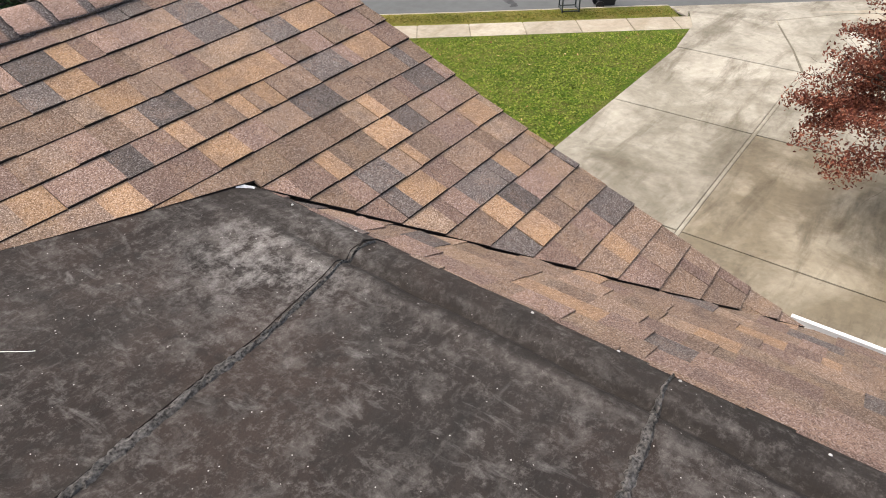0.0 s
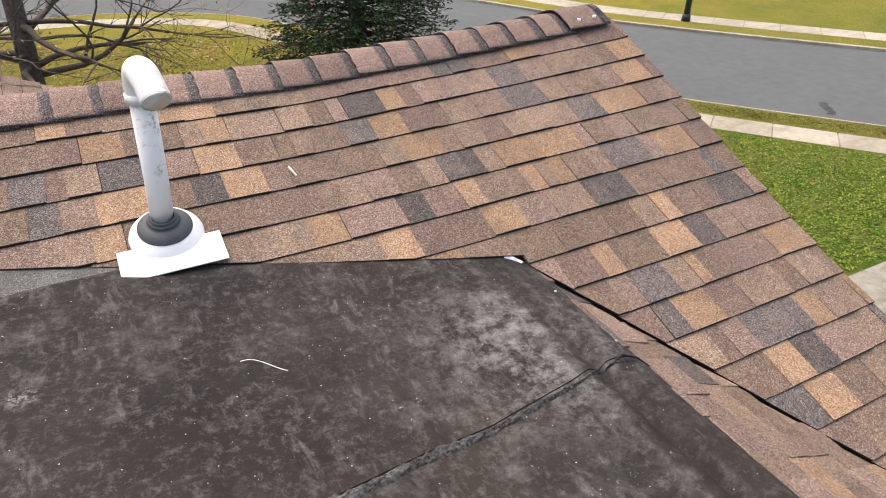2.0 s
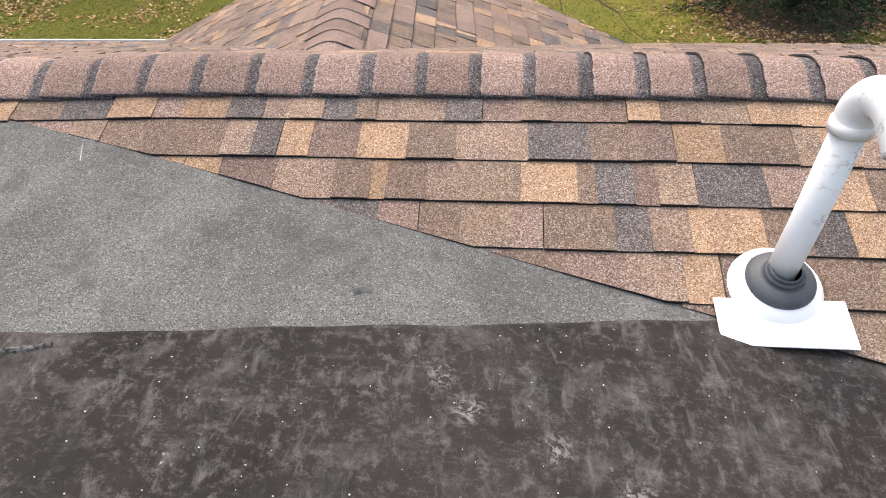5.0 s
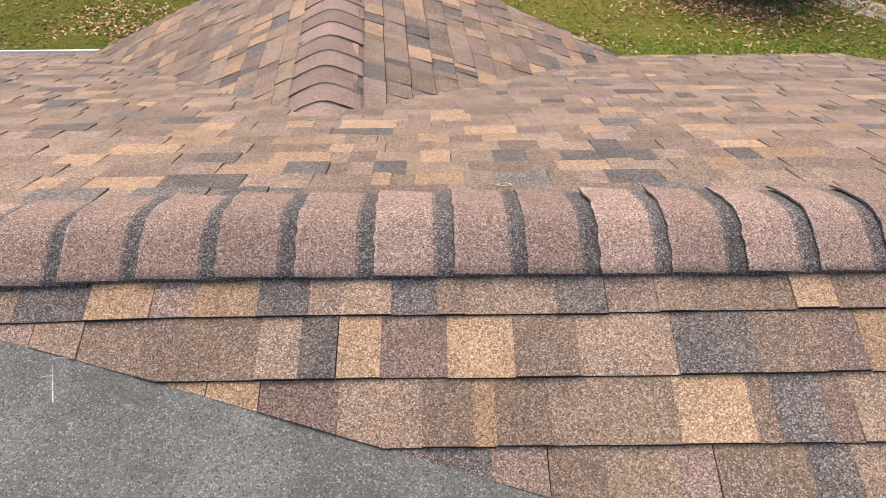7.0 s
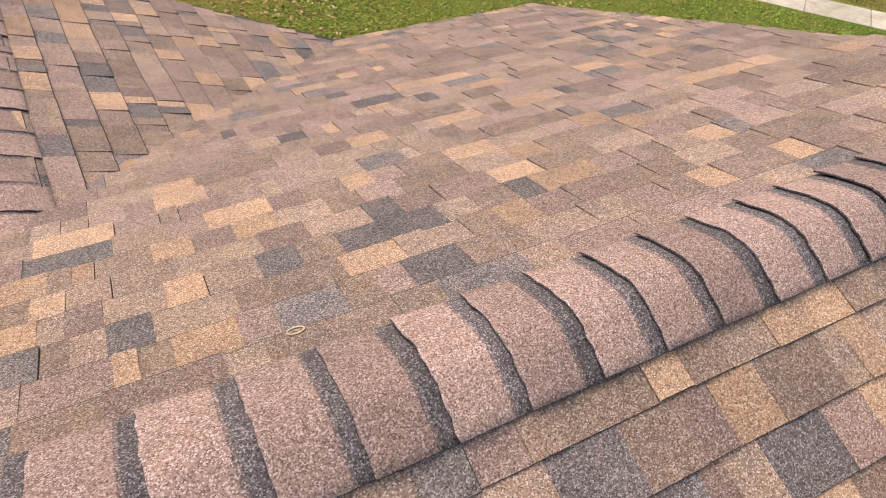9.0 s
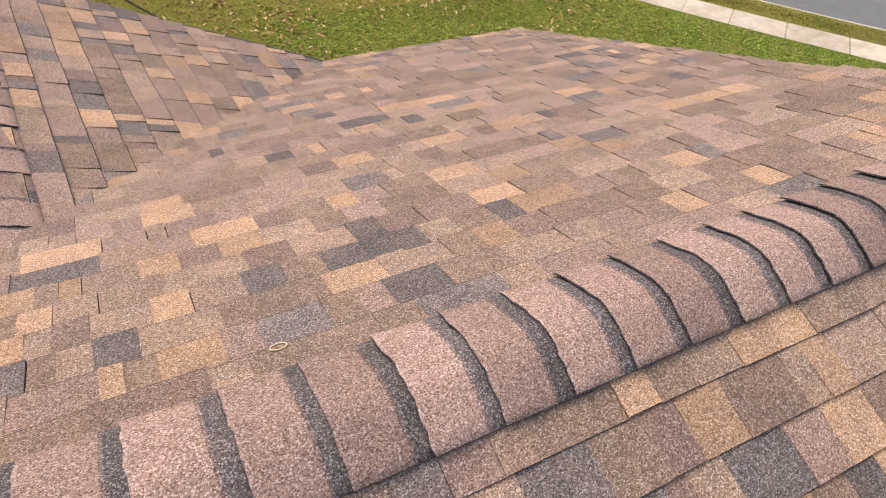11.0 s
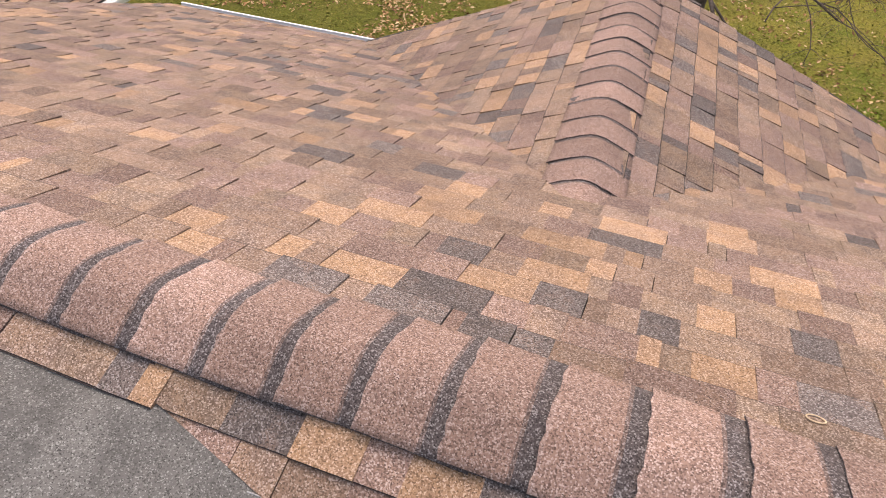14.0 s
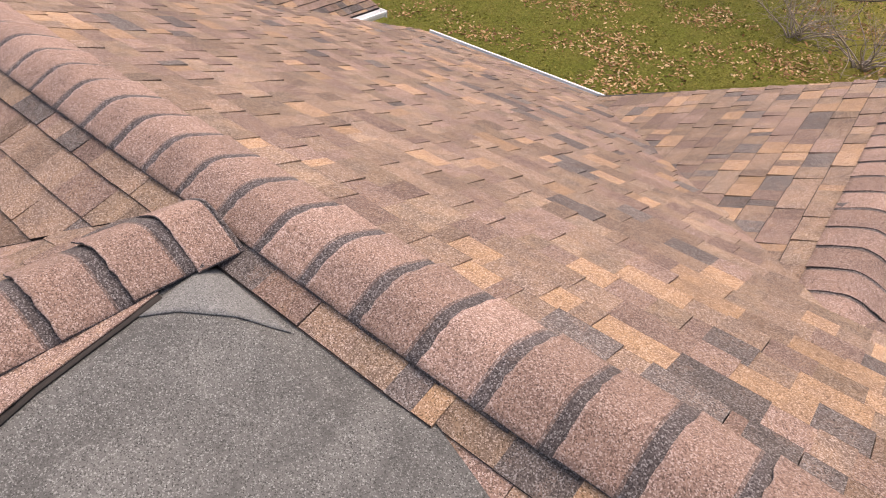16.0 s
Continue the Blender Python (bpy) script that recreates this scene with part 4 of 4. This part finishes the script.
# ---- ground, road, driveway ----
def offset(line, d):
    """The line moved d metres to its right."""
    out = []
    for i, p in enumerate(line):
        a, b = line[max(0, i - 1)], line[min(len(line) - 1, i + 1)]
        t = Vector((b[0] - a[0], b[1] - a[1])).normalized()
        out.append((p[0] + t.y * d, p[1] - t.x * d))
    return out


KERB = rounded([(48.0, -28.0), (34.0, -10.4), (26.0, -0.2), (22.2, 4.6), (16.6, 11.7), (13.0, 17.0), (10.2, 22.8), (7.2, 28.6), (2.6, 31.4), (-2.0, 32.0), (-14.0, 32.6), (-40.0, 34.0)])
FARK = offset(KERB, 8.95)


def strip_mesh(name, a, b, z_a, z_b, base, mat, label, category, kind="structure"):
    """A raised strip between two lines."""
    n = len(a)
    vs = [(x, y, z_a) for x, y in a] + [(x, y, z_b) for x, y in b] + [(x, y, base) for x, y in a] + [(x, y, base) for x, y in b]
    fs = []
    for i in range(n - 1):
        fs += [(i, i + 1, n + i + 1, n + i), (i, 2 * n + i, 2 * n + i + 1, i + 1), (n + i, n + i + 1, 3 * n + i + 1, 3 * n + i)]
    return solid(name, vs, fs, mat, None, label, kind, category)


solid("ground", [(-600, -600, ROAD - 0.06), (600, -600, ROAD - 0.06), (600, 600, ROAD - 0.06), (-600, 600, ROAD - 0.06)], [(0, 1, 2, 3)], GRASS, None, "grassy ground reaching to the horizon", "structure", "ground")
strip_mesh("road", KERB, FARK, ROAD, ROAD, ROAD - 0.05, ASPHALT, "grey asphalt street curving past the house", "road")
def between(line, y0, y1):
    """The stretch of a line with y from y0 to y1."""
    out = []
    for (ax, ay), (bx, by) in zip(line, line[1:]):
        for y in sorted((y0, y1)):
            if min(ay, by) < y < max(ay, by):
                t = (y - ay) / (by - ay)
                out.append((ax + (bx - ax) * t, y))
        if y0 <= by <= y1:
            out.append((bx, by))
    return out


for num, part_line in ((1, between(KERB, 4.4, 99.0)), (3, between(KERB, -99.0, -1.7))):
    strip_mesh("kerb_%d" % num, offset(part_line, -0.13), part_line, GROUND + 0.005, GROUND - 0.01, ROAD - 0.05, WALK, "pale concrete kerb of the street", "kerb")
    strip_mesh("verge_%d" % num, offset(part_line, -1.2), offset(part_line, -0.13), GROUND, GROUND, ROAD - 0.05, VERGE, "strip of yellowed grass between kerb and pavement", "grass strip")
strip_mesh("kerb_2", FARK, offset(FARK, 0.14), GROUND - 0.01, GROUND + 0.005, ROAD - 0.05, WALK, "pale concrete kerb of the street", "kerb")
strip_mesh("verge_2", offset(FARK, 0.14), offset(FARK, 1.3), GROUND, GROUND, ROAD - 0.05, VERGE, "strip of yellowed grass between kerb and pavement", "grass strip")
strip_mesh("lawn_far", offset(FARK, 2.6), offset(FARK, 90.0), GROUND, GROUND + 0.4, ROAD - 0.05, GRASS, "mown green lawn across the street", "lawn")
inner_line = offset(KERB, -2.25)
lawn_pts = inner_line + [(-90.0, 30.0), (-90.0, -60.0), (40.0, -60.0)]
slab("lawn", [(x, y, GROUND) for x, y in lawn_pts], 0.1, GRASS, label="green lawn with fallen leaves round the house", category="lawn")


def pavement(name, inner, outer, label):
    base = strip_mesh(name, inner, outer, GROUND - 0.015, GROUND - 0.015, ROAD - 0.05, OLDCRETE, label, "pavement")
    i = 0
    while i < len(inner) - 1:
        a0, b0, a1, b1 = Vector(inner[i]), Vector(outer[i]), Vector(inner[i + 1]), Vector(outer[i + 1])
        n = max(1, round((a1 - a0).length / 1.5))
        for k in range(n):
            s, e = k / n + 0.012 / n, (k + 1) / n - 0.012 / n
            q = [a0.lerp(a1, s), a0.lerp(a1, e), b0.lerp(b1, e), b0.lerp(b1, s)]
            if (q[0] - Vector((10, 10))).length < 32:
                z = GROUND + 0.006
                slab("paving_slab", [(p.x, p.y, z) for p in q], 0.05, WALK, base, kind="")
        i += 1


pavement("pavement_1", offset(KERB, -2.25), offset(KERB, -1.2), "pale concrete pavement slabs beside the lawn")
pavement("pavement_2", offset(FARK, 1.3), offset(FARK, 2.6), "pale concrete pavement slabs across the street")

drive = slab("driveway", [(x, y, GROUND + 0.004) for x, y in ((3.2, 2.78), (18.97, 2.78), (20.85, 3.02), (21.95, 3.55), (22.5, 1.17), (24.3, -0.45), (23.0, -3.8), (19.0, -7.2), (3.2, -7.2))], 0.08, plain("joint_filler", (0.15, 0.135, 0.105), 0.95, spread=0.3),
             label="weathered concrete driveway cast in large slabs", category="driveway")
XS = (3.2, 7.0, 10.8, 15.03, 18.97)
for i in range(4):
    for y0, y1 in ((-7.2, -3.8), (-3.8, -0.42), (-0.42, 2.82)):
        x0, x1 = XS[i] + 0.02, XS[i + 1] - 0.02
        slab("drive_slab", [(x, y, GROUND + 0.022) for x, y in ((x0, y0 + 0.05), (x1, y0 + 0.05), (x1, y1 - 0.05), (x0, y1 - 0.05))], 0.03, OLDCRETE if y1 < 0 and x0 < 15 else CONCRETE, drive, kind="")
for y in (-3.8, -0.42):
    slab("joint_strip", [(x, z, GROUND + 0.02) for x, z in ((3.25, y - 0.033), (18.95, y - 0.033), (18.95, y + 0.033), (3.25, y + 0.033))], 0.03, CONCRETE, drive, kind="")
for cell in (((18.99, -0.38), (20.4, 0.19), (22.47, 1.18), (21.97, 3.57), (20.85, 3.05), (18.99, 2.8)), ((18.99, -3.78), (23.0, -3.78), (24.3, -0.47), (22.5, 1.13), (20.42, 0.14), (18.99, -0.46))):
    slab("drive_slab", [(x, y, GROUND + 0.022) for x, y in cell], 0.03, CONCRETE, drive, kind="")
slab("apron", [(21.5, 3.42, GROUND + 0.012), (22.45, 4.42, ROAD + 0.03), (27.3, -1.75, ROAD + 0.03), (25.9, -2.9, GROUND + 0.012), (24.33, -0.42, GROUND + 0.016), (22.5, 1.2, GROUND + 0.016), (22.0, 3.6, GROUND + 0.016)], 0.05, CONCRETE, label="concrete apron where the driveway meets the street", category="apron")
slab("road_patch", [(26.0, 7.0, ROAD + 0.006), (33.5, 2.0, ROAD + 0.006), (37.0, -8.0, ROAD + 0.006), (32.0, -6.6, ROAD + 0.006), (22.6, 5.3, ROAD + 0.006), (28.0, 10.4, ROAD + 0.006)], 0.004, plain("pale_asphalt", (0.117, 0.121, 0.122), 0.92, spread=0.1, scale=3),
     label="paler worn patch of asphalt", category="road patch")
ribbon("road_stain", [(20.6, 9.4), (20.3, 9.0), (19.9, 8.5)], 0.26, lambda x, y: ROAD + 0.004, plain("dark_streak", (0.04, 0.042, 0.045), 0.8, spread=0.4, scale=6), "dark streak on the street", 81, 0.0, 0.001)


# ---- bin and crate at the kerb ----
def wheelie_bin(x, y, turn):
    thing = tagged(new("wheelie_bin"), "black wheeled rubbish bin with a dark blue-grey lid at the kerb", "rubbish bin")
    thing.matrix_world = pose(x, y, ROAD, 0, 0, turn)
    bm = box_bm(-0.29, 0.29, -0.33, 0.33, 0.1, 0.98, 0.0)
    for v in bm.verts:
        if v.co.z < 0.5:
            v.co.x *= 0.78
            v.co.y *= 0.76
    bmesh.ops.bevel(bm, geom=bm.edges[:], offset=0.03, segments=2, affect="EDGES", profile=0.5)
    part("body", bm, BINBODY, thing)
    bm = box_bm(-0.32, 0.32, -0.37, 0.38, 0.98, 1.05, 0.025)
    for v in bm.verts:
        if v.co.z > 1.02:
            v.co.z += 0.04 * (1 - (v.co.y / 0.38) ** 2)
    part("lid", bm, BINLID, thing, "blue-grey lid")
    part("handle", tube_bm([(-0.24, 0.36, 0.93), (-0.24, 0.43, 0.95), (0.24, 0.43, 0.95), (0.24, 0.36, 0.93)], 0.016, 8), BINBODY, thing)
    for sx in (-0.27, 0.27):
        part("wheel", tube_bm([(sx - 0.03, 0.24, 0.13), (sx + 0.03, 0.24, 0.13)], 0.13, 18), BINBODY, thing)
    return thing


def wire_crate(x, y, turn):
    thing = tagged(new("metal_rack"), "open dark steel rack frame on the grass strip", "rack")
    thing.matrix_world = pose(x, y, GROUND, 0, 0, turn)
    w, d, h = 0.3, 0.26, 0.8
    for sx in (-w, w):
        for sy in (-d, d):
            part("post", box_bm(sx - 0.018, sx + 0.018, sy - 0.018, sy + 0.018, 0, h), STEEL, thing)
    for z in (0.06, 0.42, h - 0.02):
        for sy in (-d, d):
            part("rail", box_bm(-w, w, sy - 0.014, sy + 0.014, z - 0.014, z + 0.014), STEEL, thing)
        for sx in (-w, w):
            part("rail", box_bm(sx - 0.014, sx + 0.014, -d, d, z - 0.014, z + 0.014), STEEL, thing)
    part("shelf", box_bm(-w, w, -d, d, h - 0.012, h + 0.006), plain("shelf_metal", (0.16, 0.17, 0.16), 0.5), thing, "grey top plate")
    return thing


wheelie_bin(21.45, 6.1, 38)
wire_crate(20.2, 6.75, 38)
post = tagged(new("street_post"), "black post standing on the far grass strip", "post")
post.location = (24.25, 18.8, GROUND)
part("shaft", tube_bm([(0, 0, 0), (0, 0, 2.6)], [0.14, 0.12], 14), STEEL, post)
part("base", tube_bm([(0, 0, 0), (0, 0, 0.3)], [0.2, 0.17], 14), STEEL, post)


# ---- trees ----
def branches(bm_list, p, d, length, radius, depth, rng, droop=0.0, spread_a=0.6, tips=None):
    """Grows a limb as a tapered crooked tube and its side limbs."""
    pts, rad = [p.copy()], [radius]
    steps = 5
    for i in range(steps):
        d = (d + Vector((rng.uniform(-1, 1), rng.uniform(-1, 1), rng.uniform(-0.7, 0.7) - droop)) * 0.34).normalized()
        p = p + d * (length / steps)
        pts.append(p.copy())
        rad.append(radius * (1 - 0.55 * (i + 1) / steps))
    bm_list.append((pts, rad))
    if tips is not None:
        tips += pts[2:]
    if depth > 0:
        for k in range(rng.choice((2, 3, 3, 4))):
            i = rng.randint(2, steps)
            ax = Vector((rng.uniform(-1, 1), rng.uniform(-1, 1), rng.uniform(-0.5, 0.8)))
            branches(bm_list, pts[i], (d + ax * spread_a * 1.5).normalized(), length * rng.uniform(0.5, 0.75), rad[i] * 0.62, depth - 1, rng, droop, spread_a, tips)


def limbs_mesh(name, limbs, mat, parent, sides=5, label=""):
    vs, fs = [], []
    for pts, rad in limbs:
        bm = tube_bm(pts, rad, sides if rad[0] < 0.1 else 9)
        base = len(vs)
        bm.verts.index_update()
        vs += [v.co.copy() for v in bm.verts]
        fs += [tuple(v.index + base for v in f.verts) for f in bm.faces]
        bm.free()
    return solid(name, vs, fs, mat, parent, label, smooth=True)


def leaf_cloud(name, points, size, mat, parent, rng, label="", lie=0.0):
    vs, fs = [], []
    for p in points:
        a = Vector((rng.uniform(-1, 1), rng.uniform(-1, 1), rng.uniform(-1, 1) + lie)).normalized()
        b = a.orthogonal().normalized()
        b = (Matrix.Rotation(rng.uniform(0, math.tau), 3, a) @ b)
        s = size * rng.uniform(0.6, 1.35)
        k = len(vs)
        c = a.cross(b)
        vs += [p + b * s, p + c * s * 0.45 + a * s * 0.15, p - b * s, p - c * s * 0.45 + a * s * 0.15]
        fs.append((k, k + 1, k + 2, k + 3))
    return solid(name, vs, fs, mat, parent, label)


def bare_tree(x, y, height, girth, seed, lean, label):
    rng = random.Random(seed)
    tree = tagged(new("bare_tree"), label, "tree")
    tree.location = (x, y, GROUND)
    trunk = [Vector((0, 0, -0.1)), Vector((0.05, 0, 0.8)), Vector((0.1 + lean * 0.3, 0.1, height * 0.4)), Vector((0.1 + lean, 0.15, height))]
    limbs = []
    limbs_mesh("trunk", [(trunk, [girth * 1.35, girth, girth * 0.85, girth * 0.6])], BARK, tree, 12)
    for k in range(15):
        z = rng.uniform(0.32, 0.52) if k < 12 else rng.uniform(0.6, 0.95)
        ang = k * 2.4 + rng.uniform(-0.4, 0.4)
        p = Vector((0.1 + lean * z, 0.12, height * z))
        branches(limbs, p, Vector((math.cos(ang), math.sin(ang), rng.uniform(-0.02, 0.3))), rng.uniform(2.4, 4.0), girth * rng.uniform(0.2, 0.36), 4 if k < 12 else 3, rng, 0.02)
    limbs_mesh("branchwork", limbs, BARK, tree)
    tips = [p for pts, rad in limbs if rad[0] < 0.05 for p in pts[2:] if rng.random() < 0.08]
    leaf_cloud("withered_leaves", tips, 0.05, DRYLEAF, tree, rng, "few withered brown leaves")


def maple(x, y, seed):
    rng = random.Random(seed)
    tree = tagged(new("red_maple"), "small maple with dense dull red autumn leaves", "tree")
    tree.location = (x, y, GROUND)
    limbs = []
    limbs_mesh("trunk", [([Vector((0, 0, -0.1)), Vector((0.05, 0.05, 0.7)), Vector((0, 0.1, 1.5))], [0.14, 0.11, 0.09])], BARK, tree, 10)
    for k in range(7):
        a = k * 0.9
        branches(limbs, Vector((0, 0.1, 1.3)), Vector((math.cos(a), math.sin(a), 0.9)), 1.7, 0.06, 3, rng, 0.05)
    limbs_mesh("branchwork", limbs, BARK, tree)
    hubs, pts = [], []
    for k in range(300):
        a, tier = rng.uniform(0, math.tau), rng.choice((0.0, 0.25, 0.5, 0.75, 1.0))
        reach = (2.5 - 1.4 * tier ** 2) * (0.25 + 0.75 * rng.random() ** 0.5) * (0.9 + 0.16 * math.sin(3 * a + 7 * tier))
        hubs.append((Vector((math.cos(a) * reach, math.sin(a) * reach, 2.0 + 1.7 * tier - 0.085 * reach * reach + rng.uniform(-0.12, 0.12))), a, rng.uniform(0.18, 0.40)))
    for i in range(84000):
        h, a, r = hubs[i % len(hubs)]
        q, w = rng.uniform(0, math.tau), rng.random() ** 0.5
        out, side, up = 1.35 * w * math.cos(q), 1.1 * w * math.sin(q), rng.gauss(0, 0.22)
        pts.append(h + Vector((math.cos(a) * out - math.sin(a) * side, math.sin(a) * out + math.cos(a) * side, up - 0.12 * out)) * r)
    leaf_cloud("crown", pts, 0.033, REDLEAF, tree, rng, "dull red leaves", 0.5)


def evergreen(x, y, radius, height, seed):
    rng = random.Random(seed)
    tree = tagged(new("evergreen_tree"), "broad dark green evergreen tree with drooping sprays", "tree")
    tree.location = (x, y, GROUND)
    limbs_mesh("trunk", [([Vector((0, 0, -0.1)), Vector((0.05, 0, height * 0.5)), Vector((0, 0, height * 0.96))], [0.28, 0.2, 0.03])], BARK, tree, 10)
    limbs, sprays = [], []
    for k in range(240):
        z = 0.25 + (height - 0.6) * (k / 240) ** 1.15
        r = radius * (1 - z / height) ** 0.7 * rng.uniform(0.7, 1.14) + 0.15
        a = k * 2.39996
        tip = Vector((math.cos(a) * r, math.sin(a) * r, z + rng.uniform(-0.25, 0.3)))
        root = Vector((0, 0, z + 0.1))
        limbs.append(([root, root.lerp(tip, 0.6) + Vector((0, 0, 0.1)), tip], [0.04, 0.025, 0.008]))
        for j in range(26):
            t = rng.uniform(0.35, 1.0)
            w = 0.5 * (1.2 - t)
            twig = root.lerp(tip, t) + Vector((rng.gauss(0, w), rng.gauss(0, w), rng.gauss(0, 0.1)))
            aim = ((tip - root).normalized() + Vector((rng.gauss(0, 0.5), rng.gauss(0, 0.5), rng.uniform(-0.35, 0.25)))).normalized()
            for i in range(9):
                sprays.append((twig + aim * (0.045 * i) + Vector((rng.gauss(0, 0.05), rng.gauss(0, 0.05), rng.gauss(0, 0.03))), aim))
    limbs_mesh("branchwork", limbs, BARK, tree)
    vs, fs = [], []
    for p, aim in sprays:
        d = (aim + Vector((rng.gauss(0, 0.45), rng.gauss(0, 0.45), rng.gauss(0, 0.3)))).normalized()
        w = d.orthogonal().normalized() * rng.uniform(0.012, 0.026)
        w.rotate(Matrix.Rotation(rng.uniform(0, math.tau), 3, d))
        m = len(vs)
        vs += [p - d * 0.05, p + w, p + d * rng.uniform(0.07, 0.14), p - w]
        fs.append((m, m + 1, m + 2, m + 3))
    solid("crown", vs, fs, NEEDLE, tree, "dark green needle sprays")


bare_tree(-0.35, 14.5, 6.5, 0.25, 91, 0.2, "gnarled leafless tree with low spreading limbs on the lawn")
bare_tree(-9.4, 26.2, 7.5, 0.45, 92, -0.4, "gnarled leafless tree with low spreading limbs on the lawn")
bare_tree(-16.8, 22.6, 7.5, 0.42, 93, 0.2, "gnarled leafless tree with low spreading limbs on the lawn")
evergreen(8.9, 18.3, 3.1, 8.5, 94)
maple(13.8, -3.6, 95)
bed = [(a, 2.75 + 0.4 * math.sin(3 * a + 1) + 0.2 * math.sin(7 * a)) for a in spread(0, math.tau * 0.98, 44)]
slab("mulch_bed", [(8.9 + r * math.cos(a), 17.9 + 0.85 * r * math.sin(a), GROUND + 0.02) for a, r in bed], 0.03, MULCH, label="dark mulch and needles under the evergreen", category="mulch bed", kind="")


def bush(x, y, seed):
    rng = random.Random(seed)
    thing = tagged(new("bare_bush"), "pale leafless bush with tangled thin twigs", "bush")
    thing.location = (x, y, GROUND)
    limbs = []
    for k in range(16):
        a = k * 0.41 * math.pi
        branches(limbs, Vector((rng.uniform(-0.2, 0.2), rng.uniform(-0.2, 0.2), 0)), Vector((math.cos(a), math.sin(a), 1.0)), 1.5, 0.026, 3, rng, 0.08, 0.8)
    limbs_mesh("branchwork", limbs, TWIG, thing, 4)


bush(-4.6, 20.4, 96)
bush(-2.6, 19.4, 97)


# ---- lower roof beyond the west rake ----
low_slope = Slope((-7.74, 6.4, -2.58), (0, 1, 0), (1, 0, -0.4))
low_region = ((-4.2, -3.2), (0, -3.2), (0, 0), (-4.2, 0))
lower_roof = slab("roof_lower", [low_slope.at(u, v, -0.004) for u, v in low_region], 0.08, DECK, label="lower brown shingle roof beyond the main rake", category="roof slope")
courses(lower_roof, low_slope, [[low_slope.at(u, v) for u, v in low_region]], -3.06, lambda p: p.y > 4.6, MIX, 51, step=0.006)
gutter("gutter_4", (-7.73, 2.2, -2.60), (-7.73, 6.40, -2.60), (1.25, 0, 0), "white aluminium gutter of the lower roof")
tagged(part("gutter_end", box_bm(-7.745, -7.58, 6.402, 6.412, -2.70, -2.585), WHITE, None, "white end plate of the lower gutter"), kind="structure", category="gutter")
wall("wall_lower", -8.15, -7.95, 2.2, 6.1, GROUND, -2.62)
wall("wall_lower_end", -10.9, -8.15, 5.9, 6.1, GROUND, -2.62)


# ---- leaves and blades ----
def litter(name, n, place, size, mat, label, category, seed):
    rng = random.Random(seed)
    pts = []
    while len(pts) < n:
        p = place(rng)
        if p is not None:
            pts.append(Vector(p))
    ob = leaf_cloud(name, pts, size, mat, None, rng, "", 1.6)
    return tagged(ob, label, category, "", "stuff")


def back_lawn(rng):
    x, y = rng.uniform(-18, 12), rng.uniform(6.0, 27)
    d = 0.7 * noise.noise((x * 0.35, y * 0.35, 2)) + 0.9 * noise.noise((x * 0.9, y * 0.9, 7))
    if x > 0 and rng.random() < 0.6:
        return None
    return (x, y, GROUND + 0.02) if d > rng.uniform(-0.15, 0.6) else None


def side_lawn(rng):
    x, y = rng.uniform(3.4, 20), rng.uniform(2.9, 14)
    return (x, y, GROUND + 0.015) if 0.785 * x + 0.62 * y < 17.9 else None


litter("fallen_leaves", 22000, back_lawn, 0.06, DRYLEAF, "scattered brown fallen leaves on the lawn", "leaves", 101)
verge_line = offset(between(KERB, 4.6, 17.0), -0.66)


def on_verge(rng):
    i = rng.randrange(len(verge_line) - 1)
    t = rng.random()
    (ax, ay), (bx, by) = verge_line[i], verge_line[i + 1]
    return (ax + (bx - ax) * t + rng.uniform(-0.36, 0.36), ay + (by - ay) * t + rng.uniform(-0.36, 0.36), GROUND + 0.015)


litter("grass_tufts", 9000, on_verge, 0.035, DRYBLADE, "short tufts of yellowed grass along the kerb", "grass", 105)


def under_evergreen(rng):
    a, r = rng.uniform(0, math.tau), 1.6 + abs(rng.gauss(0, 1.3))
    return 8.9 + r * math.cos(a), 17.6 + r * math.sin(a), GROUND + 0.03


litter("fallen_leaves", 3500, under_evergreen, 0.06, DRYLEAF, "brown fallen leaves round the evergreen", "leaves", 106)
litter("fallen_leaves", 500, side_lawn, 0.04, DRYLEAF, "scattered brown fallen leaves on the lawn", "leaves", 102)
litter("grass_tufts", 60000, side_lawn, 0.036, BLADE, "short tufts of green grass", "grass", 103)
litter("grass_tufts", 70000, lambda r: (r.uniform(-16, 13), r.uniform(5, 26), GROUND + 0.015), 0.042, DRYBLADE, "short tufts of green grass", "grass", 104)
